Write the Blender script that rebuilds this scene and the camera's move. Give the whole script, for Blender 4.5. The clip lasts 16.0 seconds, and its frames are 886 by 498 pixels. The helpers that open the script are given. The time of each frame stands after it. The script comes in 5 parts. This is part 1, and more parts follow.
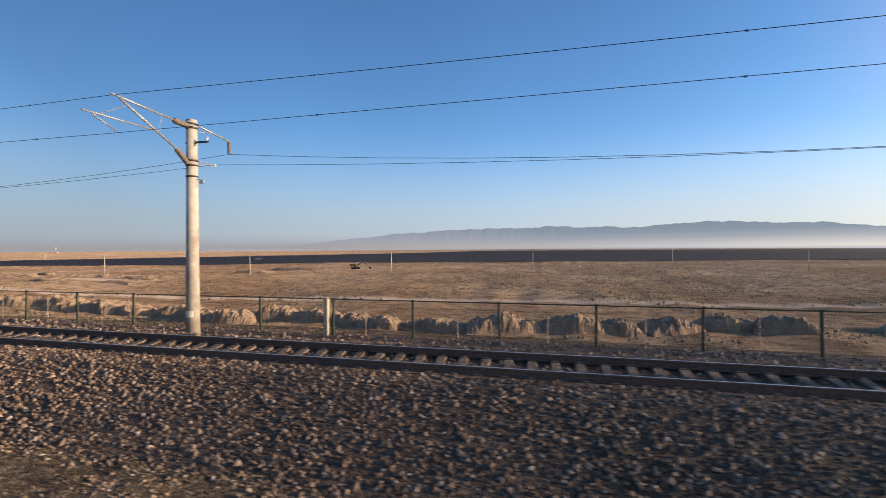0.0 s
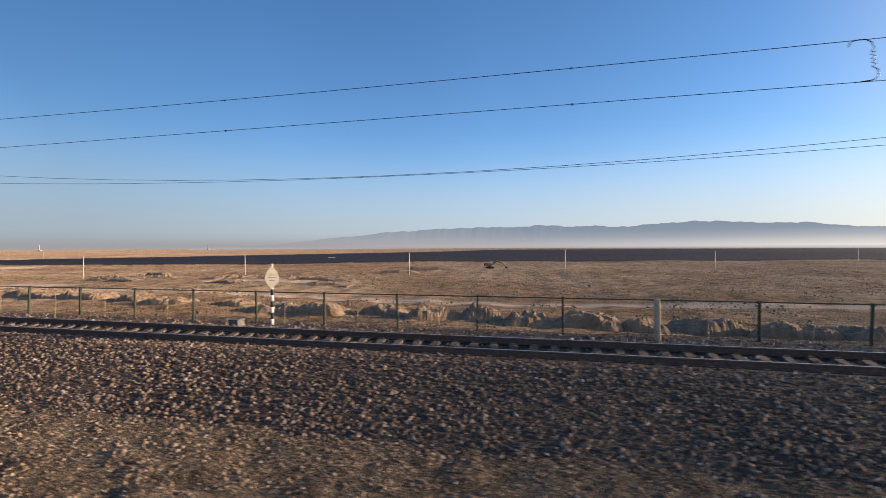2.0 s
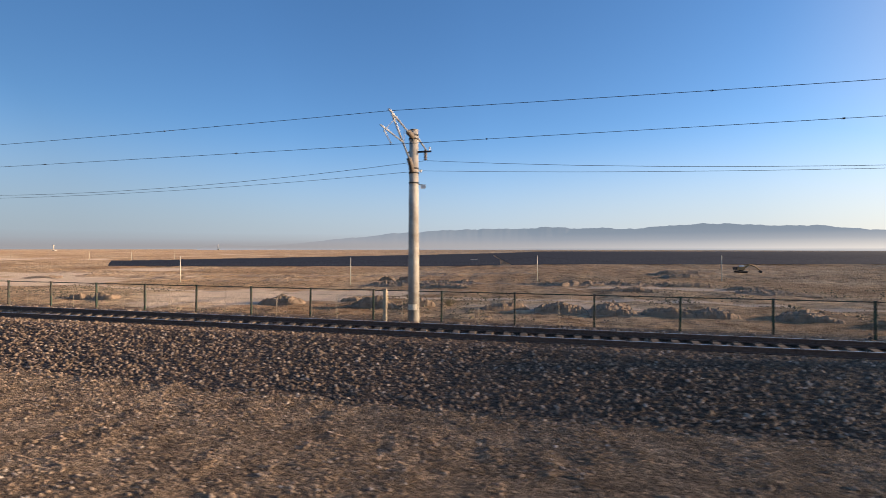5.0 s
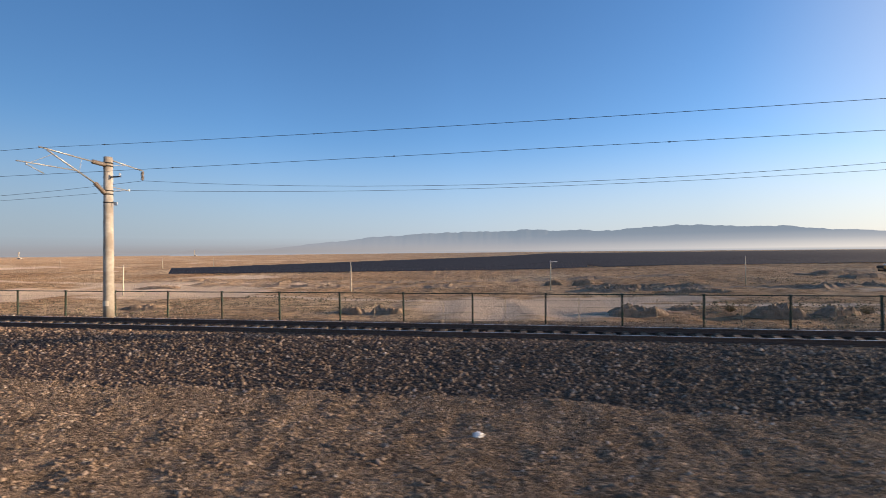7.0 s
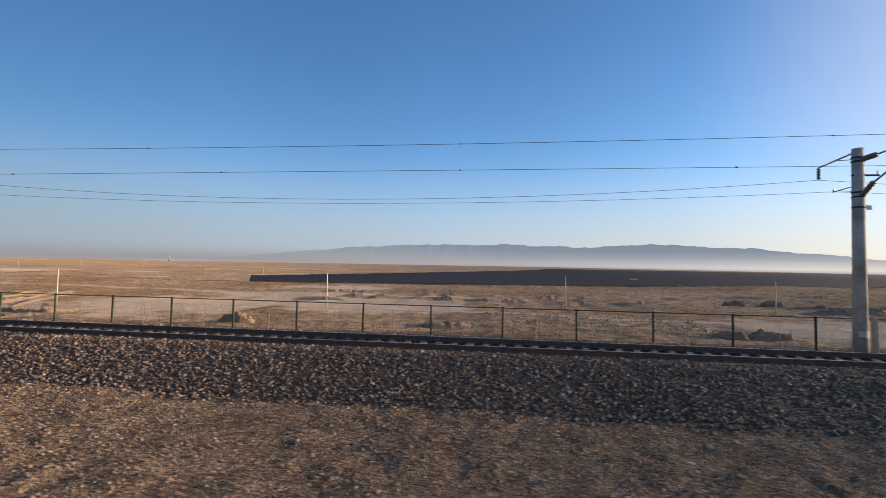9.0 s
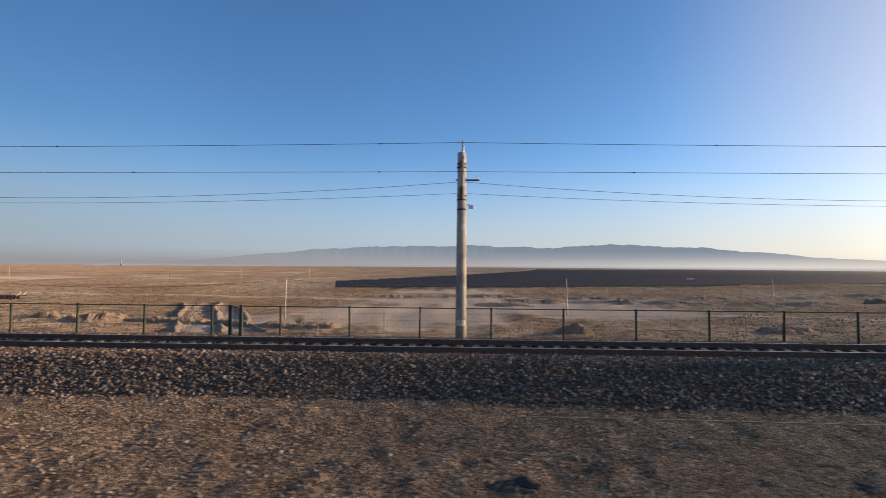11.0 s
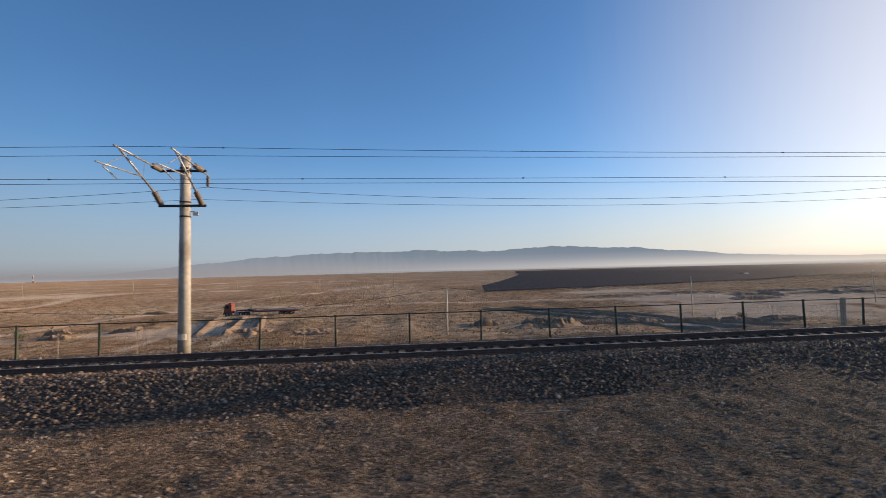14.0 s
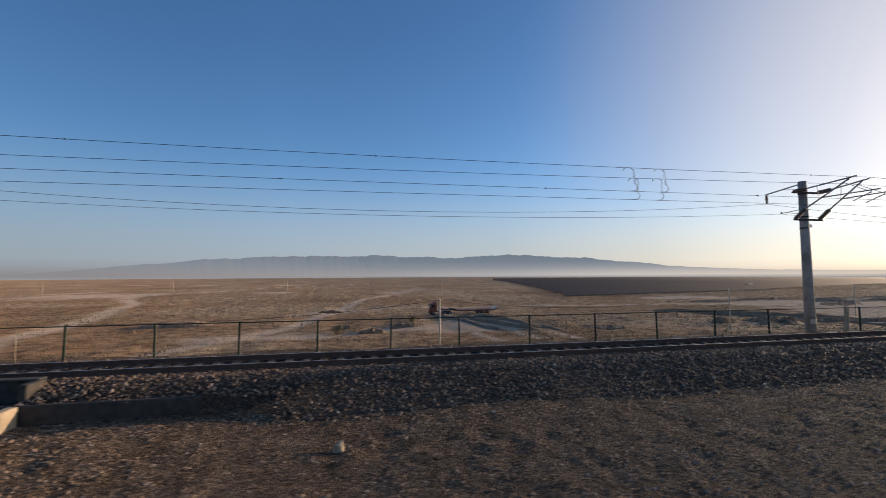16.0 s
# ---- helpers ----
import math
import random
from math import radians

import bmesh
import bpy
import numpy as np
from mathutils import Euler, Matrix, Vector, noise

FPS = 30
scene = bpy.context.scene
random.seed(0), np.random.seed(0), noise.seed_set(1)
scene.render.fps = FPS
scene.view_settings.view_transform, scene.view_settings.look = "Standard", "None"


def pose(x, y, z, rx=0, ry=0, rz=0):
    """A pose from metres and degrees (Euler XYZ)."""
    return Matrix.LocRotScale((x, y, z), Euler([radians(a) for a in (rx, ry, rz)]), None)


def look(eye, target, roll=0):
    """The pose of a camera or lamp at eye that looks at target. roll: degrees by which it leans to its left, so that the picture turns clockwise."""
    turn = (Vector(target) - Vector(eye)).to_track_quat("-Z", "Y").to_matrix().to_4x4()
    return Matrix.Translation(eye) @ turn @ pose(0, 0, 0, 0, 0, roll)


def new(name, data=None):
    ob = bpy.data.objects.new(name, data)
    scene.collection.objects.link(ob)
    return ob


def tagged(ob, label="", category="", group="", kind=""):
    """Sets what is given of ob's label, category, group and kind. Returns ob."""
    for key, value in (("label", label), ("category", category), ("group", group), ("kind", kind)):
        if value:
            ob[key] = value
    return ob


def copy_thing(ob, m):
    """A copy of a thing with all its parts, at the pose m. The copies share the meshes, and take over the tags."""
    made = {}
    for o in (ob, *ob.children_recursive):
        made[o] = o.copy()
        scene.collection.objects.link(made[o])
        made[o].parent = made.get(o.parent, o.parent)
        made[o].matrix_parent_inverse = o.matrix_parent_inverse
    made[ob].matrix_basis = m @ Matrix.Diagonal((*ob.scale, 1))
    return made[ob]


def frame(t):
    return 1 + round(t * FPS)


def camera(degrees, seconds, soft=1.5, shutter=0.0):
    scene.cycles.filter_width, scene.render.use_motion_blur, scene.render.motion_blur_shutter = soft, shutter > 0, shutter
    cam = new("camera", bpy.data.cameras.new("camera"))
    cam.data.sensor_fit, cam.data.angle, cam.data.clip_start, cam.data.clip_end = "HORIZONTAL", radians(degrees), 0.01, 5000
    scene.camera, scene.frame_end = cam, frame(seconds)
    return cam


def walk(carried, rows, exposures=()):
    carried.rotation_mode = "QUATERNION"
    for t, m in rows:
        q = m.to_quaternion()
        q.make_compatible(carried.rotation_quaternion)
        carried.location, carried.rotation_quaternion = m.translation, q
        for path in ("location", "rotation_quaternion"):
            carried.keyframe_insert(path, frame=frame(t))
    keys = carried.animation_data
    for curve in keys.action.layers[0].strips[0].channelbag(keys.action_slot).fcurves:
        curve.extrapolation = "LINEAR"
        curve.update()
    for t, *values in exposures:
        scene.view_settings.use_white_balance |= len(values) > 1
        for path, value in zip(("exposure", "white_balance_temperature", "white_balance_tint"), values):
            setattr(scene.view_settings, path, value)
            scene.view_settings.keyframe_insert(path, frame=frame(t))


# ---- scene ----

# ---------------------------------------------------------------- plan
# Everything lies along a wide railway curve: s metres along the camera's way,
# d metres off to its side, z above the neighbouring track's rail heads.
RADIUS = 4600.0
EYE = 2.59


def at(s, d, z=0.0):
    a = s / RADIUS
    return Vector((-(RADIUS - d) * math.sin(a), RADIUS - (RADIUS - d) * math.cos(a), z))


def turn(s):
    return -math.degrees(s / RADIUS)


def place(s, d, z=0.0, rz=0.0):
    p = at(s, d, z)
    return pose(p.x, p.y, p.z, 0, 0, turn(s) + rz)


# ---------------------------------------------------------------- camera
# seconds, metres along the way, yaw, pitch, roll
PATH = [
    (0, -0.04, 12.13, -0.07, 0.32),
    (0.5, 19.02, 12.06, -0.02, 0.31),
    (1, 38.26, 11.49, 0.01, 0.10),
    (1.5, 57.55, 11.05, -0.16, 0.23),
    (2, 76.45, 10.81, -0.25, 0.19),
    (2.5, 94.98, 9.90, -0.58, 0.27),
    (3, 113.34, 10.23, -0.42, 0.26),
    (3.5, 131.45, 11.85, -0.35, 0.27),
    (4, 149.40, 12.52, -0.06, 0.10),
    (4.5, 167.05, 12.26, -0.08, -0.06),
    (7, 254.69, 8.99, 0.37, 0.58),
    (7.5, 272.04, 8.75, 0.82, 0.27),
    (8, 289.39, 8.47, 1.74, -0.23),
    (10.5, 376.05, 2.08, 2.26, -0.87),
    (11, 393.30, 1.69, 2.32, -0.46),
    (11.5, 411.14, 2.09, 2.25, -0.46),
    (12, 428.64, 1.81, 2.25, -0.43),
    (12.5, 446.19, 1.33, 2.27, -0.44),
    (13, 463.54, 1.09, 2.15, -0.64),
    (13.5, 481.05, -0.81, 2.17, 0.24),
    (14, 498.33, -5.60, 2.93, 1.36),
    (14.5, 515.84, -11.18, 3.66, 1.35),
    (15, 533.53, -14.80, 4.04, 0.76),
    (15.5, 551.25, -14.77, 4.07, 0.73),
    (16, 568.93, -11.34, 3.72, 0.25),
]
cam = camera(93.3, 16.0, soft=0.8, shutter=0.056)


def camera_pose(s, yaw, pitch, roll):
    return (Matrix.Translation(at(s, 0, EYE)) @ pose(0, 0, 0, 0, 0, turn(s) + yaw)
            @ pose(0, 0, 0, pitch) @ pose(0, 0, 0, 0, roll) @ pose(0, 0, 0, 90))


walk(cam, [(t, camera_pose(s, yaw, pitch, roll)) for t, s, yaw, pitch, roll in PATH],
     exposures=[(0.0, 0.35, 6500, 18), (4.5, 0.35, 6500, 18), (8.0, 0.3, 6500, 18), (11.0, 0.15, 6500, 18), (13.5, 0.1, 6500, 18), (15.0, -0.1, 6500, 18), (16.0, -0.15, 6500, 18)])

# ---------------------------------------------------------------- sky and sun
SUN_AZIMUTH, SUN_ELEVATION = 86.0, 10.5
world = bpy.data.worlds.new("sky")
scene.world = world
world.use_nodes = True
wn = world.node_tree.nodes
sky = wn.new("ShaderNodeTexSky")
sky.sky_type = "NISHITA"
sky.sun_disc = False
sky.sun_elevation, sky.sun_rotation = radians(SUN_ELEVATION), radians(SUN_AZIMUTH)
sky.altitude, sky.air_density, sky.dust_density, sky.ozone_density = 1000, 1.0, 1.0, 2.8
wn["Background"].inputs["Strength"].default_value = 0.172
rich = wn.new("ShaderNodeHueSaturation")
rich.inputs["Saturation"].default_value = 1.14
wl = world.node_tree.links
wl.new(sky.outputs[0], rich.inputs["Color"])
# morning haze: thick at the horizon, brighter and warmer towards the sun
coord = wn.new("ShaderNodeTexCoord")
split = wn.new("ShaderNodeSeparateXYZ")
wl.new(coord.outputs["Generated"], split.inputs[0])
toward = wn.new("ShaderNodeVectorMath")
toward.operation = "DOT_PRODUCT"
toward.inputs[1].default_value = (math.sin(radians(SUN_AZIMUTH)), math.cos(radians(SUN_AZIMUTH)), 0.10)
wl.new(coord.outputs["Generated"], toward.inputs[0])
low = wn.new("ShaderNodeMapRange")
low.interpolation_type = "SMOOTHERSTEP"
for key, value in (("From Min", -0.02), ("From Max", 0.29), ("To Min", 0.82), ("To Max", 0.0)):
    low.inputs[key].default_value = value
wl.new(split.outputs["Z"], low.inputs["Value"])
aureole = wn.new("ShaderNodeMapRange")
aureole.interpolation_type = "SMOOTHSTEP"
for key, value in (("From Min", 0.50), ("From Max", 1.0), ("To Min", 0.0), ("To Max", 0.66)):
    aureole.inputs[key].default_value = value
wl.new(toward.outputs["Value"], aureole.inputs["Value"])
both = wn.new("ShaderNodeMath")
both.operation, both.use_clamp = "MAXIMUM", True
wl.new(low.outputs[0], both.inputs[0])
wl.new(aureole.outputs[0], both.inputs[1])
half = wn.new("ShaderNodeMapRange")
half.inputs["From Min"].default_value, half.inputs["From Max"].default_value = -1.0, 1.0
wl.new(toward.outputs["Value"], half.inputs["Value"])
haze = wn.new("ShaderNodeValToRGB")
for p in (0.3, 0.5, 0.7, 0.9):
    haze.color_ramp.elements.new(p)
for e, (p, c) in zip(haze.color_ramp.elements, [(0.1, (0.245, 0.305, 0.375)), (0.52, (0.375, 0.445, 0.525)), (0.76, (0.49, 0.53, 0.555)),
                                               (0.88, (0.69, 0.675, 0.62)), (0.955, (1.00, 0.94, 0.80)), (1.0, (1.5, 1.32, 1.04))]):
    e.position, e.color = p, (*c, 1)
wl.new(half.outputs[0], haze.inputs["Fac"])
# clear air: a little deeper away from the sun, lighter across it
air = wn.new("ShaderNodeValToRGB")
for p in (0.3, 0.5):
    air.color_ramp.elements.new(p)
for e, (p, v) in zip(air.color_ramp.elements, [(0.14, 0.66), (0.30, 0.98), (0.52, 1.20), (0.85, 1.10)]):
    e.position, e.color = p, (v, v, v, 1)
wl.new(half.outputs[0], air.inputs["Fac"])
deep = wn.new("ShaderNodeMix")
deep.data_type, deep.blend_type = "RGBA", "MULTIPLY"
deep.inputs[0].default_value = 1.0
wl.new(rich.outputs[0], deep.inputs[6])
wl.new(air.outputs["Color"], deep.inputs[7])
wl.new(deep.outputs[2], wn["Background"].inputs["Color"])
veil = wn.new("ShaderNodeBackground")
wl.new(haze.outputs["Color"], veil.inputs["Color"])
blend = wn.new("ShaderNodeMixShader")
wl.new(both.outputs[0], blend.inputs[0])
wl.new(wn["Background"].outputs[0], blend.inputs[1])
wl.new(veil.outputs[0], blend.inputs[2])
wl.new(blend.outputs[0], wn["World Output"].inputs["Surface"])
sun_data = bpy.data.lights.new("sun", "SUN")
sun_data.energy, sun_data.angle, sun_data.color = 6.0, radians(0.6), (1.0, 0.77, 0.50)
sun = new("sun", sun_data)
ce = math.cos(radians(SUN_ELEVATION))
sun.matrix_world = look((ce * math.sin(radians(SUN_AZIMUTH)) * 50, ce * math.cos(radians(SUN_AZIMUTH)) * 50,
                         math.sin(radians(SUN_ELEVATION)) * 50), (0, 0, 0))


# ---------------------------------------------------------------- materials
def ramp_of(nt, fac, stops):
    node = nt.nodes.new("ShaderNodeValToRGB")
    el = node.color_ramp.elements
    while len(el) < len(stops):
        el.new(0.5)
    for e, (p, c) in zip(el, stops):
        e.position, e.color = p, (*c, 1)
    nt.links.new(fac, node.inputs["Fac"])
    return node.outputs["Color"]


def noise_of(nt, vec, scale, detail=4, rough=0.55):
    node = nt.nodes.new("ShaderNodeTexNoise")
    node.inputs["Scale"].default_value = scale
    node.inputs["Detail"].default_value = detail
    node.inputs["Roughness"].default_value = rough
    nt.links.new(vec, node.inputs["Vector"])
    return node.outputs["Fac"]


def mixed(nt, fac, a, b, kind="MIX"):
    node = nt.nodes.new("ShaderNodeMix")
    node.data_type, node.blend_type = "RGBA", kind
    for sock, v in ((node.inputs[0], fac), (node.inputs[6], a), (node.inputs[7], b)):
        if isinstance(v, (int, float)):
            sock.default_value = v
        elif isinstance(v, tuple):
            sock.default_value = (*v, 1)
        else:
            nt.links.new(v, sock)
    return node.outputs[2]


def gravel_of(nt, pos, scale):
    """Cells of loose gravel: a shade for each piece and a height."""
    vor = nt.nodes.new("ShaderNodeTexVoronoi")
    vor.inputs["Scale"].default_value = scale
    nt.links.new(pos, vor.inputs["Vector"])
    one = nt.nodes.new("ShaderNodeSeparateColor")
    nt.links.new(vor.outputs["Color"], one.inputs[0])
    shade = ramp_of(nt, one.outputs[0], [(0.0, (0.35, 0.33, 0.32)), (0.6, (0.85, 0.84, 0.82)), (0.92, (1.25, 1.2, 1.12)), (1.0, (2.0, 1.9, 1.75))])
    low = nt.nodes.new("ShaderNodeMath")
    low.operation = "SUBTRACT"
    low.inputs[0].default_value = 1.0
    nt.links.new(vor.outputs["Distance"], low.inputs[1])
    high = nt.nodes.new("ShaderNodeMath")
    high.operation = "MULTIPLY"
    nt.links.new(low.outputs[0], high.inputs[0])
    nt.links.new(one.outputs[1], high.inputs[1])
    return shade, high.outputs[0]


def material(name, dark, light, scale, rough=0.8, metal=0.0, bump=0.3, bump_scale=None, dirt=None, dirt_scale=1.0,
             island=None, object_random=0.0, stretch=(1, 1, 1), spec=0.3, gravel=0, matte=0.0):
    """Two tones mixed by grain, a second tone by broad patches, and fine relief."""
    m = bpy.data.materials.new(name)
    m.use_nodes = True
    nt = m.node_tree
    bsdf = nt.nodes["Principled BSDF"]
    geo = nt.nodes.new("ShaderNodeNewGeometry")
    mp = nt.nodes.new("ShaderNodeMapping")
    mp.inputs["Scale"].default_value = stretch
    nt.links.new(geo.outputs["Position"], mp.inputs["Vector"])
    pos = mp.outputs["Vector"]
    grain = noise_of(nt, pos, scale, 5)
    col = ramp_of(nt, grain, [(0.32, dark), (0.68, light)])
    if island:
        col = mixed(nt, 0.75, col, ramp_of(nt, geo.outputs["Random Per Island"], island))
    if object_random:
        info = nt.nodes.new("ShaderNodeObjectInfo")
        shade = ramp_of(nt, info.outputs["Random"], [(0.0, (1 - object_random,) * 3), (1.0, (1.0, 1.0, 1.0))])
        col = mixed(nt, 1.0, col, shade, "MULTIPLY")
    if dirt:
        patch = ramp_of(nt, noise_of(nt, pos, dirt_scale, 4, 0.6), [(0.45, (0, 0, 0)), (0.62, (1, 1, 1))])
        col = mixed(nt, patch, col, dirt)
    if gravel:
        shade, piece = gravel_of(nt, pos, gravel)
        col = mixed(nt, 0.9, col, shade, "MULTIPLY")
    nt.links.new(col, bsdf.inputs["Base Color"])
    bsdf.inputs["Roughness"].default_value = rough
    bsdf.inputs["Metallic"].default_value = metal
    if bump:
        bn = nt.nodes.new("ShaderNodeBump")
        bn.inputs["Strength"].default_value = bump
        bn.inputs["Distance"].default_value = 0.5 / (bump_scale or scale)
        nt.links.new(noise_of(nt, pos, bump_scale or scale, 5, 0.65), bn.inputs["Height"])
        out = bn.outputs["Normal"]
        if gravel:
            b2 = nt.nodes.new("ShaderNodeBump")
            b2.inputs["Strength"].default_value, b2.inputs["Distance"].default_value = 1.0, 0.06
            nt.links.new(piece, b2.inputs["Height"])
            nt.links.new(out, b2.inputs["Normal"])
            out = b2.outputs["Normal"]
        nt.links.new(out, bsdf.inputs["Normal"])
    bsdf.inputs["Specular IOR Level"].default_value = spec
    bsdf.inputs["Diffuse Roughness"].default_value = matte
    return m


CONCRETE = material("cast_concrete", (0.40, 0.36, 0.30), (0.52, 0.48, 0.41), 6, 0.85, bump=0.15, bump_scale=40,
                    dirt=(0.30, 0.26, 0.21), dirt_scale=0.9)
POST_CONCRETE = material("weathered_concrete", (0.55, 0.48, 0.36), (0.70, 0.62, 0.48), 9, 0.85, bump=0.2, bump_scale=50)
SLEEPER = material("sleeper_concrete", (0.125, 0.093, 0.067), (0.20, 0.155, 0.115), 7, 0.8, bump=0.2, bump_scale=30,
                   dirt=(0.20, 0.145, 0.10), dirt_scale=2.5, object_random=0.35)
RAIL = material("rusty_rail_side", (0.095, 0.060, 0.046), (0.165, 0.108, 0.084), 14, 0.9, bump=0.2, bump_scale=40, spec=0.1)
RAIL_TOP = material("polished_rail_head", (0.52, 0.50, 0.47), (0.64, 0.62, 0.59), 3, 0.3, 1.0, bump=0.0)
BALLAST = material("ballast_bed", (0.075, 0.052, 0.038), (0.150, 0.105, 0.075), 13, 0.9, bump=0.6, bump_scale=14, gravel=21, matte=1.0)
STONES = material("crushed_stone", (0.10, 0.08, 0.06), (0.24, 0.19, 0.14), 20, 0.74, bump=0.0, spec=0.16,
                  island=[(0.0, (0.048, 0.032, 0.022)), (0.30, (0.152, 0.100, 0.066)), (0.64, (0.290, 0.193, 0.127)),
                          (0.92, (0.40, 0.290, 0.205)), (1.0, (0.58, 0.47, 0.37))], matte=1.0)
PEBBLES = material("pebbles", (0.17, 0.12, 0.075), (0.34, 0.245, 0.16), 20, 0.80, bump=0.0, spec=0.1,
                   island=[(0.0, (0.13, 0.088, 0.056)), (0.4, (0.32, 0.222, 0.146)), (0.9, (0.47, 0.34, 0.235)), (1.0, (0.60, 0.52, 0.43))], matte=0.8)
EARTH = material("dug_earth", (0.20, 0.136, 0.084), (0.35, 0.248, 0.162), 0.9, 0.95, bump=0.5, bump_scale=2.2, matte=0.4,
                 dirt=(0.31, 0.220, 0.143), dirt_scale=0.45)
FENCE_GREEN = material("green_painted_steel", (0.028, 0.052, 0.032), (0.044, 0.076, 0.046), 12, 0.55, bump=0.1,
                       dirt=(0.07, 0.055, 0.04), dirt_scale=3, object_random=0.4)
WIRE = material("dark_cable", (0.03, 0.032, 0.038), (0.045, 0.046, 0.05), 5, 0.5, 0.6, bump=0.0)
GALVANISED = material("galvanised_tube", (0.30, 0.295, 0.285), (0.42, 0.41, 0.39), 10, 0.5, 0.5, bump=0.08)
BRACKET = material("dark_bracket_steel", (0.045, 0.043, 0.042), (0.08, 0.075, 0.07), 12, 0.6, 0.5, bump=0.1)
INSULATOR = material("brown_glazed_porcelain", (0.155, 0.125, 0.102), (0.225, 0.185, 0.150), 8, 0.35, bump=0.0)
WHITE_PAINT = material("white_paint", (0.66, 0.64, 0.60), (0.80, 0.78, 0.74), 8, 0.6, bump=0.1)
BLACK_PAINT = material("black_paint", (0.02, 0.02, 0.02), (0.035, 0.035, 0.035), 8, 0.5, bump=0.1)
RED_PAINT = material("red_truck_paint", (0.20, 0.045, 0.03), (0.27, 0.06, 0.04), 3, 0.5, bump=0.0,
                     dirt=(0.22, 0.09, 0.055), dirt_scale=1.5)
YELLOW_PAINT = material("yellow_machine_paint", (0.20, 0.135, 0.055), (0.27, 0.185, 0.075), 3, 0.6, bump=0.0,
                        dirt=(0.14, 0.10, 0.06), dirt_scale=1.0)
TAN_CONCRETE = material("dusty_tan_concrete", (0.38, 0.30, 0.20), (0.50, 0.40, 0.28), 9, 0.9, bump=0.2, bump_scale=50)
CREAM_PAINT = material("aged_cream_paint", (0.58, 0.51, 0.39), (0.70, 0.62, 0.49), 8, 0.7, bump=0.1)
RUBBER = material("black_rubber", (0.02, 0.02, 0.02), (0.04, 0.038, 0.035), 8, 0.85, bump=0.1)
GLASS_DARK = material("dark_glazing", (0.02, 0.025, 0.03), (0.03, 0.035, 0.04), 2, 0.08, bump=0.0)
WEIGHT = material("stacked_concrete_weight", (0.13, 0.125, 0.115), (0.22, 0.21, 0.19), 9, 0.9, bump=0.3, bump_scale=25, spec=0.05)
PANEL = material("solar_glass", (0.046, 0.051, 0.064), (0.062, 0.068, 0.082), 0.6, 0.76, bump=0.0, spec=0.07)
# concrete with the culvert walls' shade painted into its colour
DARKENED = material("shade_dark_concrete", (0.050, 0.043, 0.037), (0.085, 0.073, 0.062), 5, 0.85, bump=0.2, bump_scale=30)
SUPPORT = material("dull_steel_support", (0.13, 0.12, 0.11), (0.19, 0.18, 0.165), 4, 0.7, 0.2, bump=0.0)
FRAME_ALU = material("aluminium_frame", (0.30, 0.30, 0.30), (0.40, 0.40, 0.40), 3, 0.5, 0.5, bump=0.0)
SCRUB = material("dry_scrub", (0.10, 0.085, 0.05), (0.22, 0.175, 0.10), 5, 0.95, bump=0.0)


# ---------------------------------------------------------------- mesh helpers
def link_mesh(name, bm, mat, parent=None, label="", smooth=False):
    me = bpy.data.meshes.new(name)
    bm.to_mesh(me)
    bm.free()
    for p in me.polygons:
        p.use_smooth = smooth
    me.materials.append(mat)
    ob = new(name, me)
    ob.parent = parent
    if label:
        ob["label"] = label
    return ob


def part(name, bm, mat, parent, label="", smooth=False):
    return link_mesh(name, bm, mat, parent, label, smooth)


def empty(name, m, label, category, group="", kind=""):
    ob = new(name)
    ob.empty_display_size = 0.2
    ob.matrix_world = m
    return tagged(ob, label, category, group, kind)


def box(bm, c, size, m=None, bevel=0.0):
    r = bmesh.ops.create_cube(bm, size=1.0)
    vs = r["verts"]
    for v in vs:
        v.co = Vector((v.co.x * size[0], v.co.y * size[1], v.co.z * size[2]))
        if m:
            v.co = m @ v.co
        v.co += Vector(c)
    if bevel:
        es = list({e for v in vs for e in v.link_edges})
        bmesh.ops.bevel(bm, geom=es, offset=bevel, segments=1, affect="EDGES")
    return bm


def rod(bm, a, b, r0, r1=None, seg=8):
    a, b = Vector(a), Vector(b)
    r1 = r0 if r1 is None else r1
    q = (b - a).to_track_quat("Z", "Y")
    rings = []
    for p, r in ((a, r0), (b, r1)):
        rings.append([bm.verts.new(p + q @ Vector((r * math.cos(2 * math.pi * i / seg), r * math.sin(2 * math.pi * i / seg), 0)))
                      for i in range(seg)])
    for i in range(seg):
        bm.faces.new((rings[0][i], rings[0][(i + 1) % seg], rings[1][(i + 1) % seg], rings[1][i]))
    bm.faces.new(rings[0][::-1])
    bm.faces.new(rings[1])
    return bm


def ribbed(bm, a, b, r, sheds, seg=10):
    """An insulator turned in one piece: a core that swells into sheds."""
    a, b = Vector(a), Vector(b)
    q = (b - a).to_track_quat("Z", "Y")
    profile = [(0.0, 0.45)]
    for i in range(sheds):
        profile += [((i + 0.2) / sheds, 0.45), ((i + 0.22) / sheds, 1.0), ((i + 0.78) / sheds, 0.6), ((i + 0.8) / sheds, 0.45)]
    profile.append((1.0, 0.45))
    rings = [[bm.verts.new(a.lerp(b, u) + q @ Vector((r * k * math.cos(2 * math.pi * j / seg), r * k * math.sin(2 * math.pi * j / seg), 0)))
              for j in range(seg)] for u, k in profile]
    for low, high in zip(rings, rings[1:]):
        for j in range(seg):
            bm.faces.new((low[j], low[(j + 1) % seg], high[(j + 1) % seg], high[j]))
    bm.faces.new(rings[0][::-1])
    bm.faces.new(rings[-1])
    return bm


